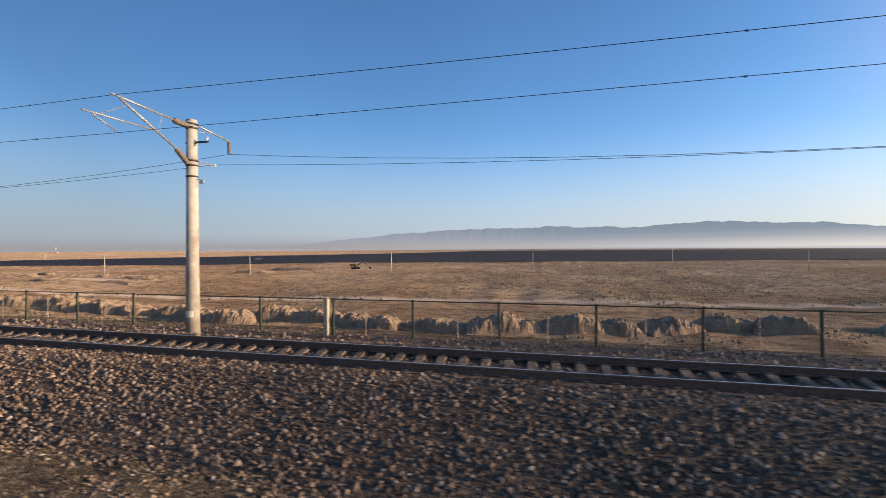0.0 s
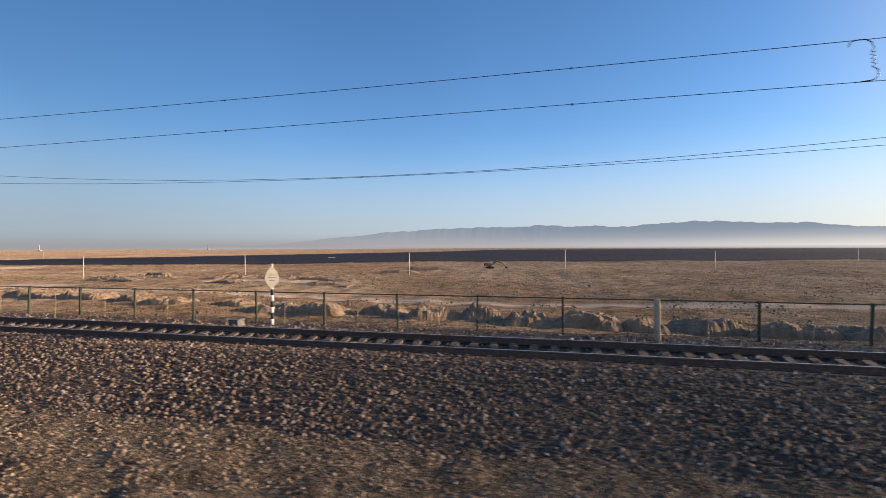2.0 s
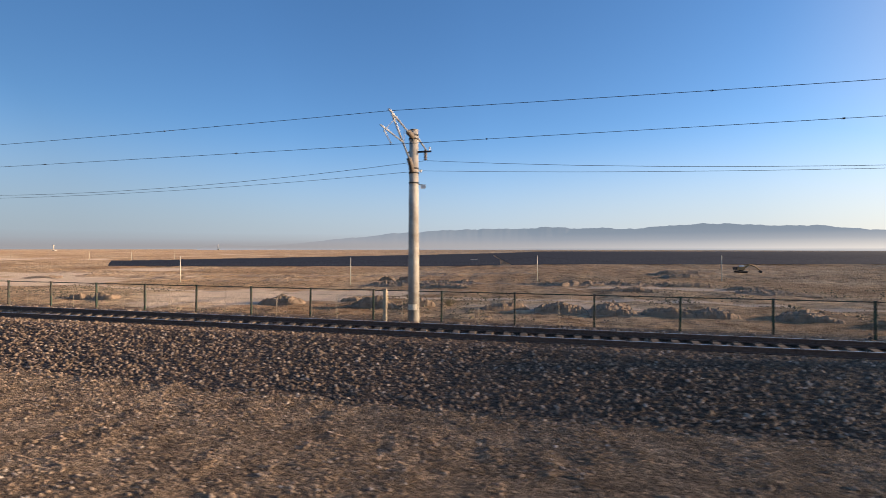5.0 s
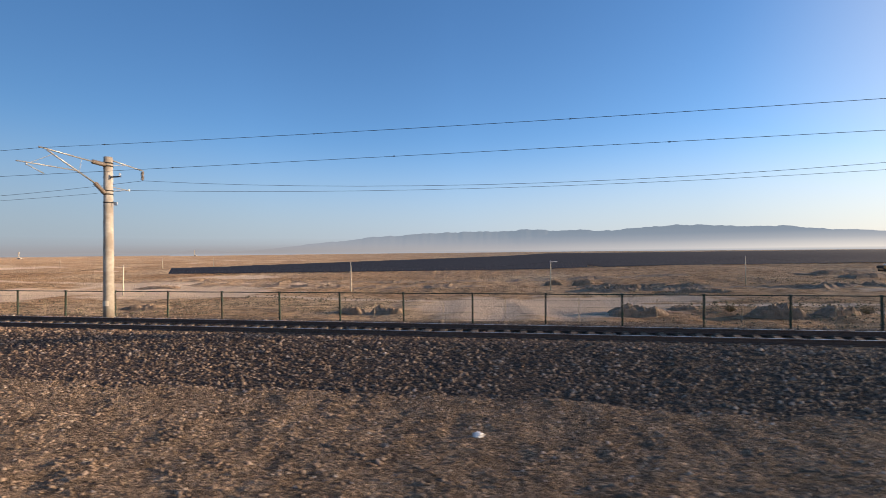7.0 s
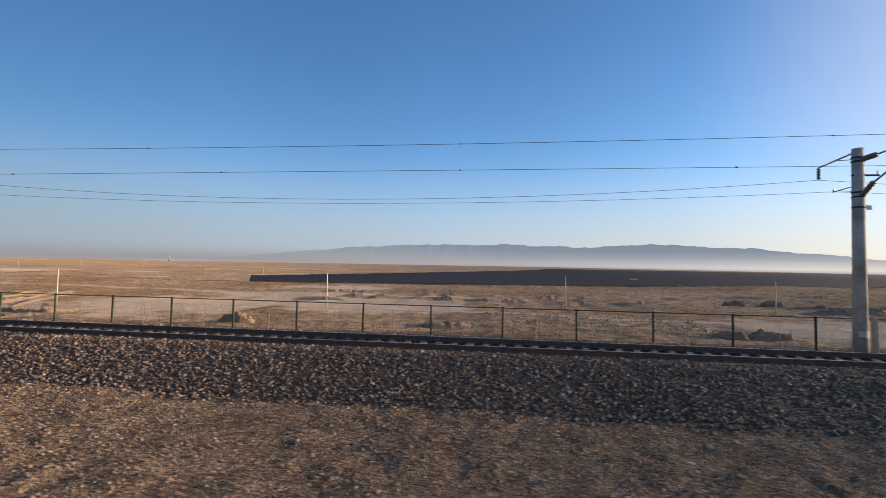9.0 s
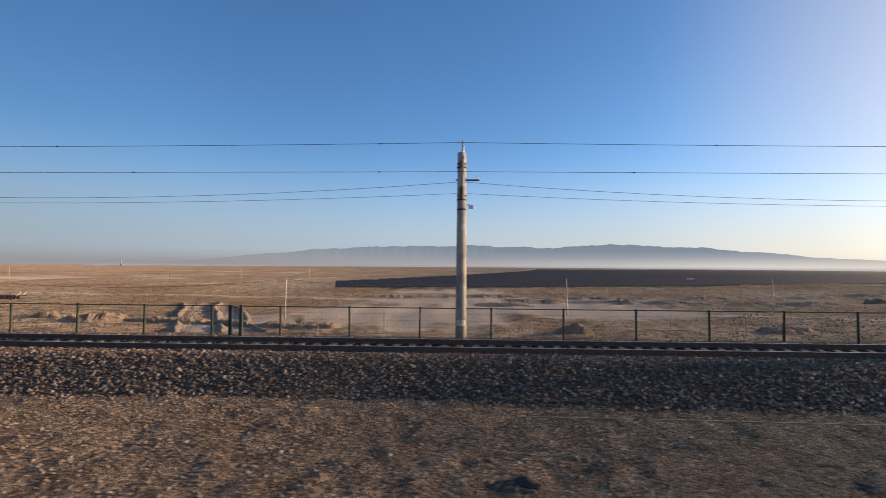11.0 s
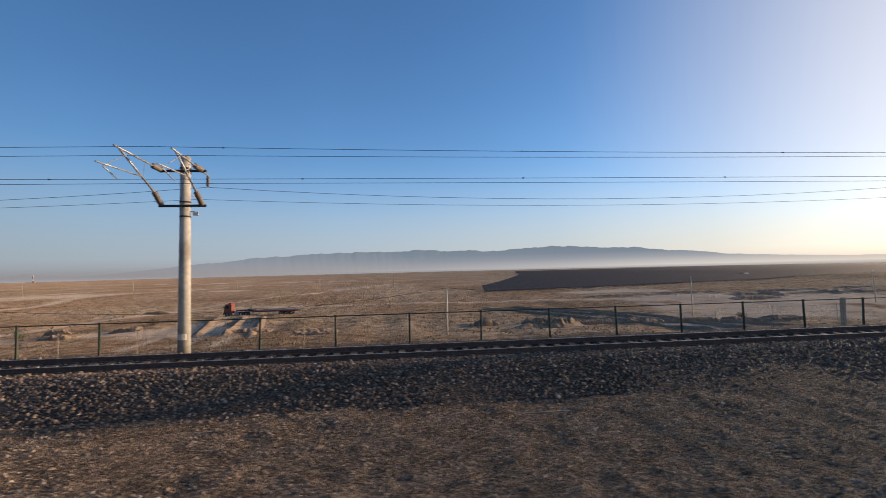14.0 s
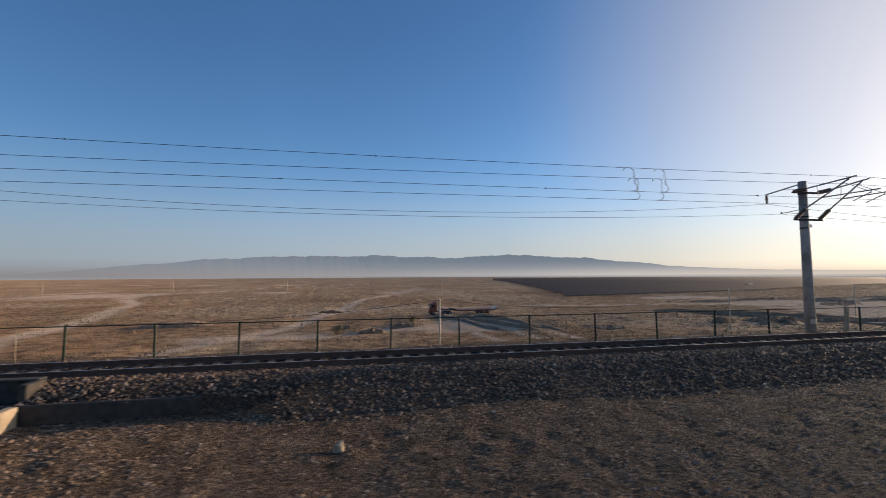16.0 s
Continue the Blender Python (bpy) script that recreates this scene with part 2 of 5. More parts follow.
def swept(points, radius, seg=5):
    """A cable through points."""
    cu = bpy.data.curves.new("cable", "CURVE")
    cu.dimensions = "3D"
    cu.bevel_depth, cu.bevel_resolution = radius, 1
    sp = cu.splines.new("POLY")
    sp.points.add(len(points) - 1)
    for q, p in zip(sp.points, points):
        q.co = (*p, 1)
    return cu


def cable(name, points, radius, label, group="", mat=WIRE, category="cable"):
    cu = swept(points, radius)
    cu.materials.append(mat)
    return tagged(new(name, cu), label, category, group)


def mesh_from(name, verts, faces, mat, smooth=True):
    me = bpy.data.meshes.new(name)
    me.from_pydata([tuple(v) for v in verts], [], faces)
    me.polygons.foreach_set("use_smooth", [smooth] * len(me.polygons))
    me.materials.append(mat)
    return new(name, me)


# ---------------------------------------------------------------- lines of the plan
KNOTS = [(-900, 4.4), (-95, 7.54), (-38, 8.9), (0, 9.8), (57, 11.0), (115, 12.05), (172, 13.11), (248, 14.1), (325, 14.25),
         (401, 14.2), (478, 14.28), (535, 14.35), (592, 14.37), (1600, 14.4)]


def track(s):
    """Side distance of the neighbouring track's centre line."""
    for i in range(len(KNOTS) - 1):
        if s <= KNOTS[i + 1][0] or i == len(KNOTS) - 2:
            break
    def slope(j):
        j = min(max(j, 1), len(KNOTS) - 2)
        return (KNOTS[j + 1][1] - KNOTS[j - 1][1]) / (KNOTS[j + 1][0] - KNOTS[j - 1][0])
    (s0, y0), (s1, y1) = KNOTS[i], KNOTS[i + 1]
    h = s1 - s0
    u = min(max((s - s0) / h, 0), 1)
    return ((2 * u**3 - 3 * u**2 + 1) * y0 + (u**3 - 2 * u**2 + u) * h * slope(i)
            + (-2 * u**3 + 3 * u**2) * y1 + (u**3 - u**2) * h * slope(i + 1))


TRACK_S = np.arange(-900.0, 1600.0, 4.0)
TRACK_D = np.array([track(s) for s in TRACK_S])


def lumps(x, y, cell, seed):
    """Smooth random lumps with the given cell size, 0 to 1."""
    table = np.random.RandomState(seed).rand(512, 512)
    u, v = x / cell, y / cell
    i, j = np.floor(u).astype(int), np.floor(v).astype(int)
    a, b = u - i, v - j
    a, b = a * a * (3 - 2 * a), b * b * (3 - 2 * b)
    g = lambda p, q: table[p % 512, q % 512]
    return (g(i, j) * (1 - a) + g(i + 1, j) * a) * (1 - b) + (g(i, j + 1) * (1 - a) + g(i + 1, j + 1) * a) * b


def smoothstep(a, b, x):
    u = np.clip((x - a) / (b - a), 0, 1)
    return u * u * (3 - 2 * u)


def wave(x, y, seed, octaves):
    """Cheap rolling noise from summed sines, about -1 to 1."""
    rs = np.random.RandomState(seed)
    out = np.zeros_like(x)
    for w, amp in octaves:
        for _ in range(5):
            a, ph = rs.uniform(0, 2 * math.pi), rs.uniform(0, 2 * math.pi)
            f = 2 * math.pi / w * rs.uniform(0.7, 1.4)
            out += amp * 0.45 * np.sin(f * (math.cos(a) * x + math.sin(a) * y) + ph)
    return out


def plain(s):
    """Level of the plain below the embankment."""
    return -7.5 - 1.4 * smoothstep(150, 260, s)


def toe(s):
    return -4.3 + 1.0 * smoothstep(300, 410, s)


def ground_height(s, d):
    e = d - np.interp(s, TRACK_S, TRACK_D)
    near = -0.95 + 0 * e
    far = -0.72 - (e - 6.2) / 1.7
    p = plain(s) + wave(s, d, 5, [(160, 0.25), (45, 0.22), (14, 0.16), (6, 0.08)]) * smoothstep(18, 40, e)
    z = np.where(e < 0, near, np.where(e < 6.2, -0.72, np.maximum(far, p)))
    return z + 0.03 * wave(s, d, 9, [(3.0, 1.0), (1.2, 0.6)]) * (e < 6)


def height(s, d):
    return float(ground_height(np.array([float(s)]), np.array([float(d)]))[0])

# ---------------------------------------------------------------- ground
def spaced(fine_from, fine_to, step, reach, growth=1.16):
    mid = list(np.arange(fine_from, fine_to + 1e-6, step))
    out, w = [], step
    x = mid[-1]
    while x < reach:
        w *= growth
        x += w
        out.append(min(x, reach))
    low, w, x = [], step, mid[0]
    while x > -reach:
        w *= growth
        x -= w
        low.append(max(x, -reach))
    return np.array(low[::-1] + mid + out)


def segment_distance(s, d, a, b):
    ax, ay, bx, by = *a, *b
    vx, vy = bx - ax, by - ay
    u = np.clip(((s - ax) * vx + (d - ay) * vy) / (vx * vx + vy * vy), 0, 1)
    return np.hypot(s - ax - u * vx, d - ay - u * vy)


# worn vehicle tracks on the plain: way points and width
TRACKS = [([(-200, 92), (-50, 84), (20, 79), (115, 77), (160, 84), (240, 92)], 2.6),
          ([(240, 92), (330, 104), (420, 140), (470, 150), (560, 152), (589, 130)], 2.4),
          ([(602, 66), (594, 82), (585, 103), (578, 135), (566, 216), (535, 303), (500, 420)], 2.6),
          ([(628, 74), (634, 91), (643, 130), (671, 209), (713, 277), (697, 346), (679, 425), (629, 553), (540, 700)], 3.0),
          ([(671, 209), (752, 330), (900, 480)], 3.0),
          ([(429, 66), (463, 121)], 1.0), ([(436, 66), (472, 123)], 1.0),
          ([(529, 70), (539, 116)], 1.0), ([(535, 72), (545, 117)], 1.0), ([(541, 62), (552, 110)], 1.0),
          ([(535, 303), (700, 320), (1200, 420)], 4.0), ([(560, 600), (800, 640), (1500, 800)], 7.0)]
SAND = [(250, 88, 29, 22), (372, 138, 58, 18), (405, 100, 30, 26), (362, 112, 42, 20), (230, 102, 28, 8), (395, 186, 32, 12), (150, 112, 26, 5), (586, 86, 20, 5), (578, 141, 9, 5), (468, 82, 8, 4), (545, 92, 20, 9),
        (180, 74, 16, 7), (740, 290, 40, 40), (436, 84, 14, 12)]


def build_ground():
    xs = spaced(-660, 90, 2.0, 4900)
    ys = np.concatenate([-np.geomspace(4900, 12, 26), np.arange(-9, 118, 1.2), np.arange(118, 290, 3.0),
                         np.geomspace(293, 4900, 46)])
    X, Y = np.meshgrid(xs, ys)
    a = np.arctan2(-X, RADIUS - Y)
    S, D = a * RADIUS, RADIUS - np.hypot(X, RADIUS - Y)
    nearby = (np.abs(X) < 1500) & (Y < 1200)
    S2, D2 = np.where(nearby, S, np.clip(S, -900, 1500)), np.where(nearby, D, np.maximum(D, -500))
    Z = ground_height(S2, D2)
    Z = np.where(nearby, Z, np.where(Y < 0, -0.95, plain(S2)))
    worn = np.zeros_like(X)
    for pts, w in TRACKS:
        for p, q in zip(pts, pts[1:]):
            worn = np.maximum(worn, 1 - smoothstep(w * 0.5, w * 1.3, segment_distance(S, D, p, q)))
    for s, d, rs, rd in SAND:
        rr = np.hypot((S - s) / rs, (D - d) / rd) + 0.25 * wave(S, D, 31, [(14, 0.6), (5, 0.4)])
        worn = np.maximum(worn, 0.9 * (1 - smoothstep(0.7, 1.05, rr)))
    Z -= 0.10 * worn * nearby
    e = D - np.interp(S, TRACK_S, TRACK_D)
    bank = 1 - smoothstep(6.0, 9.5, e)
    ny, nx = X.shape
    idx = np.arange(nx * ny).reshape(ny, nx)
    quads = np.stack([idx[:-1, :-1], idx[:-1, 1:], idx[1:, 1:], idx[1:, :-1]], -1).reshape(-1, 4)
    m = bpy.data.materials.new("desert_ground")
    m.use_nodes = True
    nt = m.node_tree
    bsdf = nt.nodes["Principled BSDF"]
    geo = nt.nodes.new("ShaderNodeNewGeometry")
    pos = geo.outputs["Position"]
    broad = ramp_of(nt, noise_of(nt, pos, 0.018, 5, 0.6), [(0.36, (0.38, 0.232, 0.122)), (0.5, (0.50, 0.330, 0.188)), (0.62, (0.58, 0.420, 0.265))])
    fine = ramp_of(nt, noise_of(nt, pos, 0.35, 6, 0.65), [(0.36, (0.46, 0.41, 0.36)), (0.52, (0.98, 0.97, 0.95)), (0.66, (1.22, 1.19, 1.14))])
    sand = mixed(nt, 1.0, broad, fine, "MULTIPLY")
    scrub = ramp_of(nt, noise_of(nt, pos, 0.55, 4, 0.75), [(0.51, (0, 0, 0)), (0.60, (1, 1, 1))])
    scrub_area = ramp_of(nt, noise_of(nt, pos, 0.03, 3, 0.5), [(0.38, (0, 0, 0)), (0.58, (0.85, 0.85, 0.85))])
    sand = mixed(nt, mixed(nt, 1.0, scrub, scrub_area, "MULTIPLY"), sand, (0.21, 0.16, 0.11))
    att = nt.nodes.new("ShaderNodeAttribute")
    att.attribute_name = "worn"
    sand = mixed(nt, att.outputs["Fac"], sand, (0.70, 0.545, 0.395))
    soil = ramp_of(nt, noise_of(nt, pos, 1.1, 6, 0.7), [(0.3, (0.23, 0.162, 0.108)), (0.5, (0.40, 0.290, 0.196)), (0.7, (0.56, 0.420, 0.295))])
    shade, gravel = gravel_of(nt, pos, 13)
    shade2, gravel2 = gravel_of(nt, pos, 34)
    soil = mixed(nt, 0.75, soil, shade, "MULTIPLY")
    soil = mixed(nt, 0.5, soil, shade2, "MULTIPLY")
    # darker, greyer soil near the line's start; towards its end painted shade
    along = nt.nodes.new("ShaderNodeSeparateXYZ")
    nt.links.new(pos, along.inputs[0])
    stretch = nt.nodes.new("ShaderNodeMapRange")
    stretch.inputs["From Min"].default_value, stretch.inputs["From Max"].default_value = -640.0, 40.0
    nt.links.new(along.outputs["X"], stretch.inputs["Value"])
    darkening = ramp_of(nt, stretch.outputs[0], [(0.06, (0.50, 0.50, 0.50)), (0.13, (0.84, 0.83, 0.82)), (0.30, (0.97, 0.97, 0.97)), (0.68, (0.93, 0.93, 0.93)),
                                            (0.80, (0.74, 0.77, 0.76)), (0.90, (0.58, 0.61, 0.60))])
    soil = mixed(nt, 1.0, soil, darkening, "MULTIPLY")
    att2 = nt.nodes.new("ShaderNodeAttribute")
    att2.attribute_name = "soil"
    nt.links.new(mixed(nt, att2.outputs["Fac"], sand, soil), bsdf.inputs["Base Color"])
    bsdf.inputs["Roughness"].default_value = 0.95
    nt.links.new(ramp_of(nt, att2.outputs["Fac"], [(0.0, (0.55, 0.55, 0.55)), (1.0, (0.8, 0.8, 0.8))]), bsdf.inputs["Diffuse Roughness"])
    bsdf.inputs["Specular IOR Level"].default_value = 0.15
    b1 = nt.nodes.new("ShaderNodeBump")
    b1.inputs["Strength"].default_value, b1.inputs["Distance"].default_value = 1.0, 0.22
    nt.links.new(noise_of(nt, pos, 3.6, 8, 0.78), b1.inputs["Height"])
    b2 = nt.nodes.new("ShaderNodeBump")
    b2.inputs["Strength"].default_value, b2.inputs["Distance"].default_value = 1.0, 0.12
    nt.links.new(gravel, b2.inputs["Height"])
    nt.links.new(b1.outputs["Normal"], b2.inputs["Normal"])
    b3 = nt.nodes.new("ShaderNodeBump")
    b3.inputs["Strength"].default_value, b3.inputs["Distance"].default_value = 1.0, 0.035
    nt.links.new(gravel2, b3.inputs["Height"])
    nt.links.new(b2.outputs["Normal"], b3.inputs["Normal"])
    nt.links.new(b3.outputs["Normal"], bsdf.inputs["Normal"])
    me = bpy.data.meshes.new("ground")
    me.from_pydata(np.stack([X.ravel(), Y.ravel(), Z.ravel()], 1).tolist(), [], quads.tolist())
    me.polygons.foreach_set("use_smooth", [True] * len(me.polygons))
    for nm, arr in (("worn", worn), ("soil", bank)):
        at_ = me.attributes.new(nm, "FLOAT", "POINT")
        at_.data.foreach_set("value", arr.ravel().astype(np.float32))
    me.materials.append(m)
    return tagged(new("ground", me), "tan desert plain and brown gravelly track side", "ground", kind="structure")


build_ground()
SOIL_MAT = bpy.data.materials["desert_ground"]


NEAR_EDGE = 3.9


def verge_height(s, d):
    z = 0.045 * (lumps(s, d, 0.9, 1) - 0.5) + 0.065 * (lumps(s, d, 0.42, 2) - 0.5) + 0.05 * (lumps(s, d, 0.24, 3) - 0.5)
    return -0.92 + z + 0.08 * (lumps(s, d, 5.0, 6) - 0.5)


def build_verge():
    """Lumpy bare soil between the camera's line and the ballast."""
    ss = np.arange(-24, 604, 0.15)
    S, V = np.meshgrid(ss, np.linspace(0, 1, 36))
    base = np.interp(S, TRACK_S, TRACK_D)
    D = NEAR_EDGE + (np.maximum(base + toe(S) + 1.0, NEAR_EDGE + 0.8) - NEAR_EDGE) * V
    Z = verge_height(S, D)
    a = S / RADIUS
    X, Y = -(RADIUS - D) * np.sin(a), RADIUS - (RADIUS - D) * np.cos(a)
    Z = -1.02 + (Z + 1.02) * smoothstep(0, 0.1, V)
    ny, nx = X.shape
    idx = np.arange(nx * ny).reshape(ny, nx)
    quads = np.stack([idx[:-1, 1:], idx[:-1, :-1], idx[1:, :-1], idx[1:, 1:]], -1).reshape(-1, 4)
    me = bpy.data.meshes.new("soil_verge")
    me.vertices.add(nx * ny)
    me.vertices.foreach_set("co", np.stack([X, Y, Z], -1).reshape(-1).astype(np.float32))
    me.loops.add(len(quads) * 4)
    me.loops.foreach_set("vertex_index", quads.reshape(-1).astype(np.int32))
    me.polygons.add(len(quads))
    me.polygons.foreach_set("loop_start", np.arange(0, len(quads) * 4, 4, dtype=np.int32))
    me.polygons.foreach_set("loop_total", np.full(len(quads), 4, dtype=np.int32))
    me.update(calc_edges=True)
    at_ = me.attributes.new("soil", "FLOAT", "POINT")
    at_.data.foreach_set("value", np.ones(nx * ny, dtype=np.float32))
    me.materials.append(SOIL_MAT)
    tagged(new("soil_verge", me), "lumpy brown soil and gravel beside the track", "soil", kind="structure")


build_verge()

# ---------------------------------------------------------------- distance: mountains, mist, far hill and towers
MID = 290.0


def far(bearing, elevation, reach=1.0):
    """A far point by bearing and elevation from the middle of the way; the range bends round the railway's curve."""
    length = reach * max(RADIUS * math.cos(radians(bearing)), 1500)
    o = at(MID, 0, EYE)
    a = radians(-turn(MID))
    ex, ey = Vector((math.cos(a), -math.sin(a), 0)), Vector((math.sin(a), math.cos(a), 0))
    b = radians(bearing)
    p = o + length * (math.sin(b) * ex + math.cos(b) * ey)
    p.z = EYE + length * math.tan(radians(elevation))
    return p


RIDGE = [(-46, -0.4), (-42.3, -0.2), (-41, 0.25), (-39.4, 0.6), (-38, 0.4), (-36, 0.12), (-34, 0.3), (-31.4, 0.6), (-28, 1.0), (-23, 1.55), (-16, 2.25), (-8, 2.65), (-2, 2.7), (4, 2.82), (8, 2.62),
         (12, 2.5), (16, 2.7), (20.5, 2.95), (24, 2.7), (28, 2.5), (31.5, 2.2), (35, 1.85), (40, 1.2), (44, 0.9), (50, 0.6),
         (60, 0.42), (72, 0.3), (80, -0.1)]


def haze_material(name, stops, body, glow, height_low, height_high):
    """Far slopes seen through kilometres of air: the air's own light over a weak body colour."""
    m = bpy.data.materials.new(name)
    m.use_nodes = True
    nt = m.node_tree
    bsdf = nt.nodes["Principled BSDF"]
    geo = nt.nodes.new("ShaderNodeNewGeometry")
    sep = nt.nodes.new("ShaderNodeSeparateXYZ")
    nt.links.new(geo.outputs["Position"], sep.inputs[0])
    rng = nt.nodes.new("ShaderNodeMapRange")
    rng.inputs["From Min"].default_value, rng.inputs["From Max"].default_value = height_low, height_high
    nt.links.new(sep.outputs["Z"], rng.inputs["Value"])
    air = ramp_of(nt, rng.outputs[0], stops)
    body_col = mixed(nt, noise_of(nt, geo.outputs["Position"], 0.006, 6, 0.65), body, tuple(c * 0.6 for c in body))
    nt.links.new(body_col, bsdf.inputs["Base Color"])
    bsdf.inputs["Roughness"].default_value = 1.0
    # distance haze painted in as emission, paler towards the foot
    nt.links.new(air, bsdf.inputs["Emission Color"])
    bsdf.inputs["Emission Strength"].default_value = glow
    return m


def build_mountains():
    bs = np.arange(-46, 80.01, 0.2)
    el = np.interp(bs, [r[0] for r in RIDGE], [r[1] for r in RIDGE])
    rs = np.random.RandomState(4)
    rough = np.zeros_like(bs)
    for w, amp in ((7, 0.10), (2.6, 0.06), (1.1, 0.035), (0.5, 0.02)):
        rough += amp * np.sin(bs * 2 * math.pi / w + rs.uniform(0, 6)) * (0.6 + 0.4 * np.sin(bs / w * 1.7))
    el = el + rough * np.clip(el / 2.5, 0, 1)
    rows = 16
    verts, faces = [], []
    for j in range(rows + 1):
        u = j / rows
        for i, b in enumerate(bs):
            fold = 0.5 + 0.5 * math.sin(b * 3.1 + 2 * math.sin(b * 0.9) + u * 2) * math.sin(b * 1.3 + 1)
            e = el[i] * (u ** (1.15 + 0.5 * fold)) - 0.3 * (1 - u)
            verts.append(far(b, e, 0.90 + 0.10 * u - 0.012 * fold * math.sin(math.pi * u)))
    n = len(bs)
    for j in range(rows):
        for i in range(n - 1):
            faces.append((j * n + i, j * n + i + 1, (j + 1) * n + i + 1, (j + 1) * n + i))
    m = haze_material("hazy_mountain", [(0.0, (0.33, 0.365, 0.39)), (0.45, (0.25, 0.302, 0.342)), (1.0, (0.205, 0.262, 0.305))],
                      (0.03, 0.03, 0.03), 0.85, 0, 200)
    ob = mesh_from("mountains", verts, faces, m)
    tagged(ob, "long blue-grey mountain range in morning haze", "mountains", kind="structure")


def build_mist(name, reach, low_edge, tall, stops, label):
    """A soft standing bank of mist at a far distance."""
    m = bpy.data.materials.new(name)
    m.use_nodes = True
    nt = m.node_tree
    for nd in list(nt.nodes):
        if nd.type == "BSDF_PRINCIPLED":
            nt.nodes.remove(nd)
    geo = nt.nodes.new("ShaderNodeNewGeometry")
    uv = nt.nodes.new("ShaderNodeAttribute")
    uv.attribute_name = "rise"
    side = nt.nodes.new("ShaderNodeAttribute")
    side.attribute_name = "side"
    mp = nt.nodes.new("ShaderNodeMapping")
    mp.inputs["Scale"].default_value = (0.0012, 0.0012, 0.012)
    nt.links.new(geo.outputs["Position"], mp.inputs["Vector"])
    wisps = noise_of(nt, mp.outputs["Vector"], 1.0, 4)
    add = nt.nodes.new("ShaderNodeMath")
    add.operation = "MULTIPLY_ADD"
    add.inputs[1].default_value = 0.07
    nt.links.new(wisps, add.inputs[0])
    nt.links.new(uv.outputs["Fac"], add.inputs[2])
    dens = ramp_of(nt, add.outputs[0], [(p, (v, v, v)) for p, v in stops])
    # self-lit sheet: sunward brightness and warmth painted into its glow by bearing
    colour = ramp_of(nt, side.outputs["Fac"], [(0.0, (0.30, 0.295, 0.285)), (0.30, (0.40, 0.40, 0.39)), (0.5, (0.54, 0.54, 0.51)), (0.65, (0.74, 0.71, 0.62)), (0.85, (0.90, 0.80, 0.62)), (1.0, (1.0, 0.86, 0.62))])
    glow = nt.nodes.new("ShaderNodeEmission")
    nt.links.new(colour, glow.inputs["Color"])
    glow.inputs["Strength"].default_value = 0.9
    clear = nt.nodes.new("ShaderNodeBsdfTransparent")
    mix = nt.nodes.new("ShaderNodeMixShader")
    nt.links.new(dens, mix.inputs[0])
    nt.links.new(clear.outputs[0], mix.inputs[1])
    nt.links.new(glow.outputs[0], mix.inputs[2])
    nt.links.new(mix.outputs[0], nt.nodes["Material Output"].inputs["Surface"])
    bs = np.arange(-70, 84.01, 1.0)
    verts, faces, rise, side_v = [], [], [], []
    rows = 14
    for j in range(rows + 1):
        for b in bs:
            u = j / rows
            verts.append(far(b, low_edge + tall * u, reach))
            rise.append(u)
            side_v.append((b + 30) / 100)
    n = len(bs)
    for j in range(rows):
        for i in range(n - 1):
            faces.append((j * n + i, j * n + i + 1, (j + 1) * n + i + 1, (j + 1) * n + i))
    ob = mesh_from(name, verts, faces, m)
    for nm, arr in (("rise", rise), ("side", side_v)):
        a_ = ob.data.attributes.new(nm, "FLOAT", "POINT")
        a_.data.foreach_set("value", np.clip(np.array(arr, dtype=np.float32), 0, 1))
    ob.visible_shadow = False
    tagged(ob, label, "mist", kind="structure")


build_mountains()
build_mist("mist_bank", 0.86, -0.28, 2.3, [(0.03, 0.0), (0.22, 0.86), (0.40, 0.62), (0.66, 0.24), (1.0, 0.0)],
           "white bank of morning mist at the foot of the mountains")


# ---------------------------------------------------------------- railway track
def sweep_profile(name, profile, s_list, mat, parent=None, closed=True, mat2=None, top_faces=()):
    """A section in (side offset, height) drawn along the neighbouring track."""
    verts, faces = [], []
    n = len(profile)
    for s in s_list:
        base = float(np.interp(s, TRACK_S, TRACK_D))
        for o, z in profile:
            verts.append(at(s, base + o, z))
    cnt = n if closed else n - 1
    for i in range(len(s_list) - 1):
        for j in range(cnt):
            k = (j + 1) % n
            faces.append((i * n + j, i * n + k, (i + 1) * n + k, (i + 1) * n + j))
    ob = mesh_from(name, verts, faces, mat, smooth=False)
    ob.parent = parent
    if mat2:
        ob.data.materials.append(mat2)
        for i, p in enumerate(ob.data.polygons):
            if i % cnt in top_faces:
                p.material_index = 1
    return ob


S_LINE = list(np.arange(-420, 1100, 5.0))
track_root = empty("railway_track", Matrix(), "ballasted railway track with dark rails and concrete sleepers", "railway track", kind="structure")
for side in (-0.72, 0.72):
    prof = [(side - 0.07, -0.176), (side - 0.07, -0.160), (side - 0.012, -0.145), (side - 0.012, -0.045), (side - 0.036, -0.035),
            (side - 0.036, -0.006), (side - 0.028, -0.001), (side - 0.015, 0.0), (side + 0.015, 0.0), (side + 0.028, -0.001), (side + 0.036, -0.006), (side + 0.036, -0.035),
            (side + 0.012, -0.045), (side + 0.012, -0.145), (side + 0.07, -0.160), (side + 0.07, -0.176)]
    r = sweep_profile("rail", prof, S_LINE, RAIL, track_root, mat2=RAIL_TOP, top_faces=(7,))
    r["label"] = "dark rusty rail with a bright worn head"

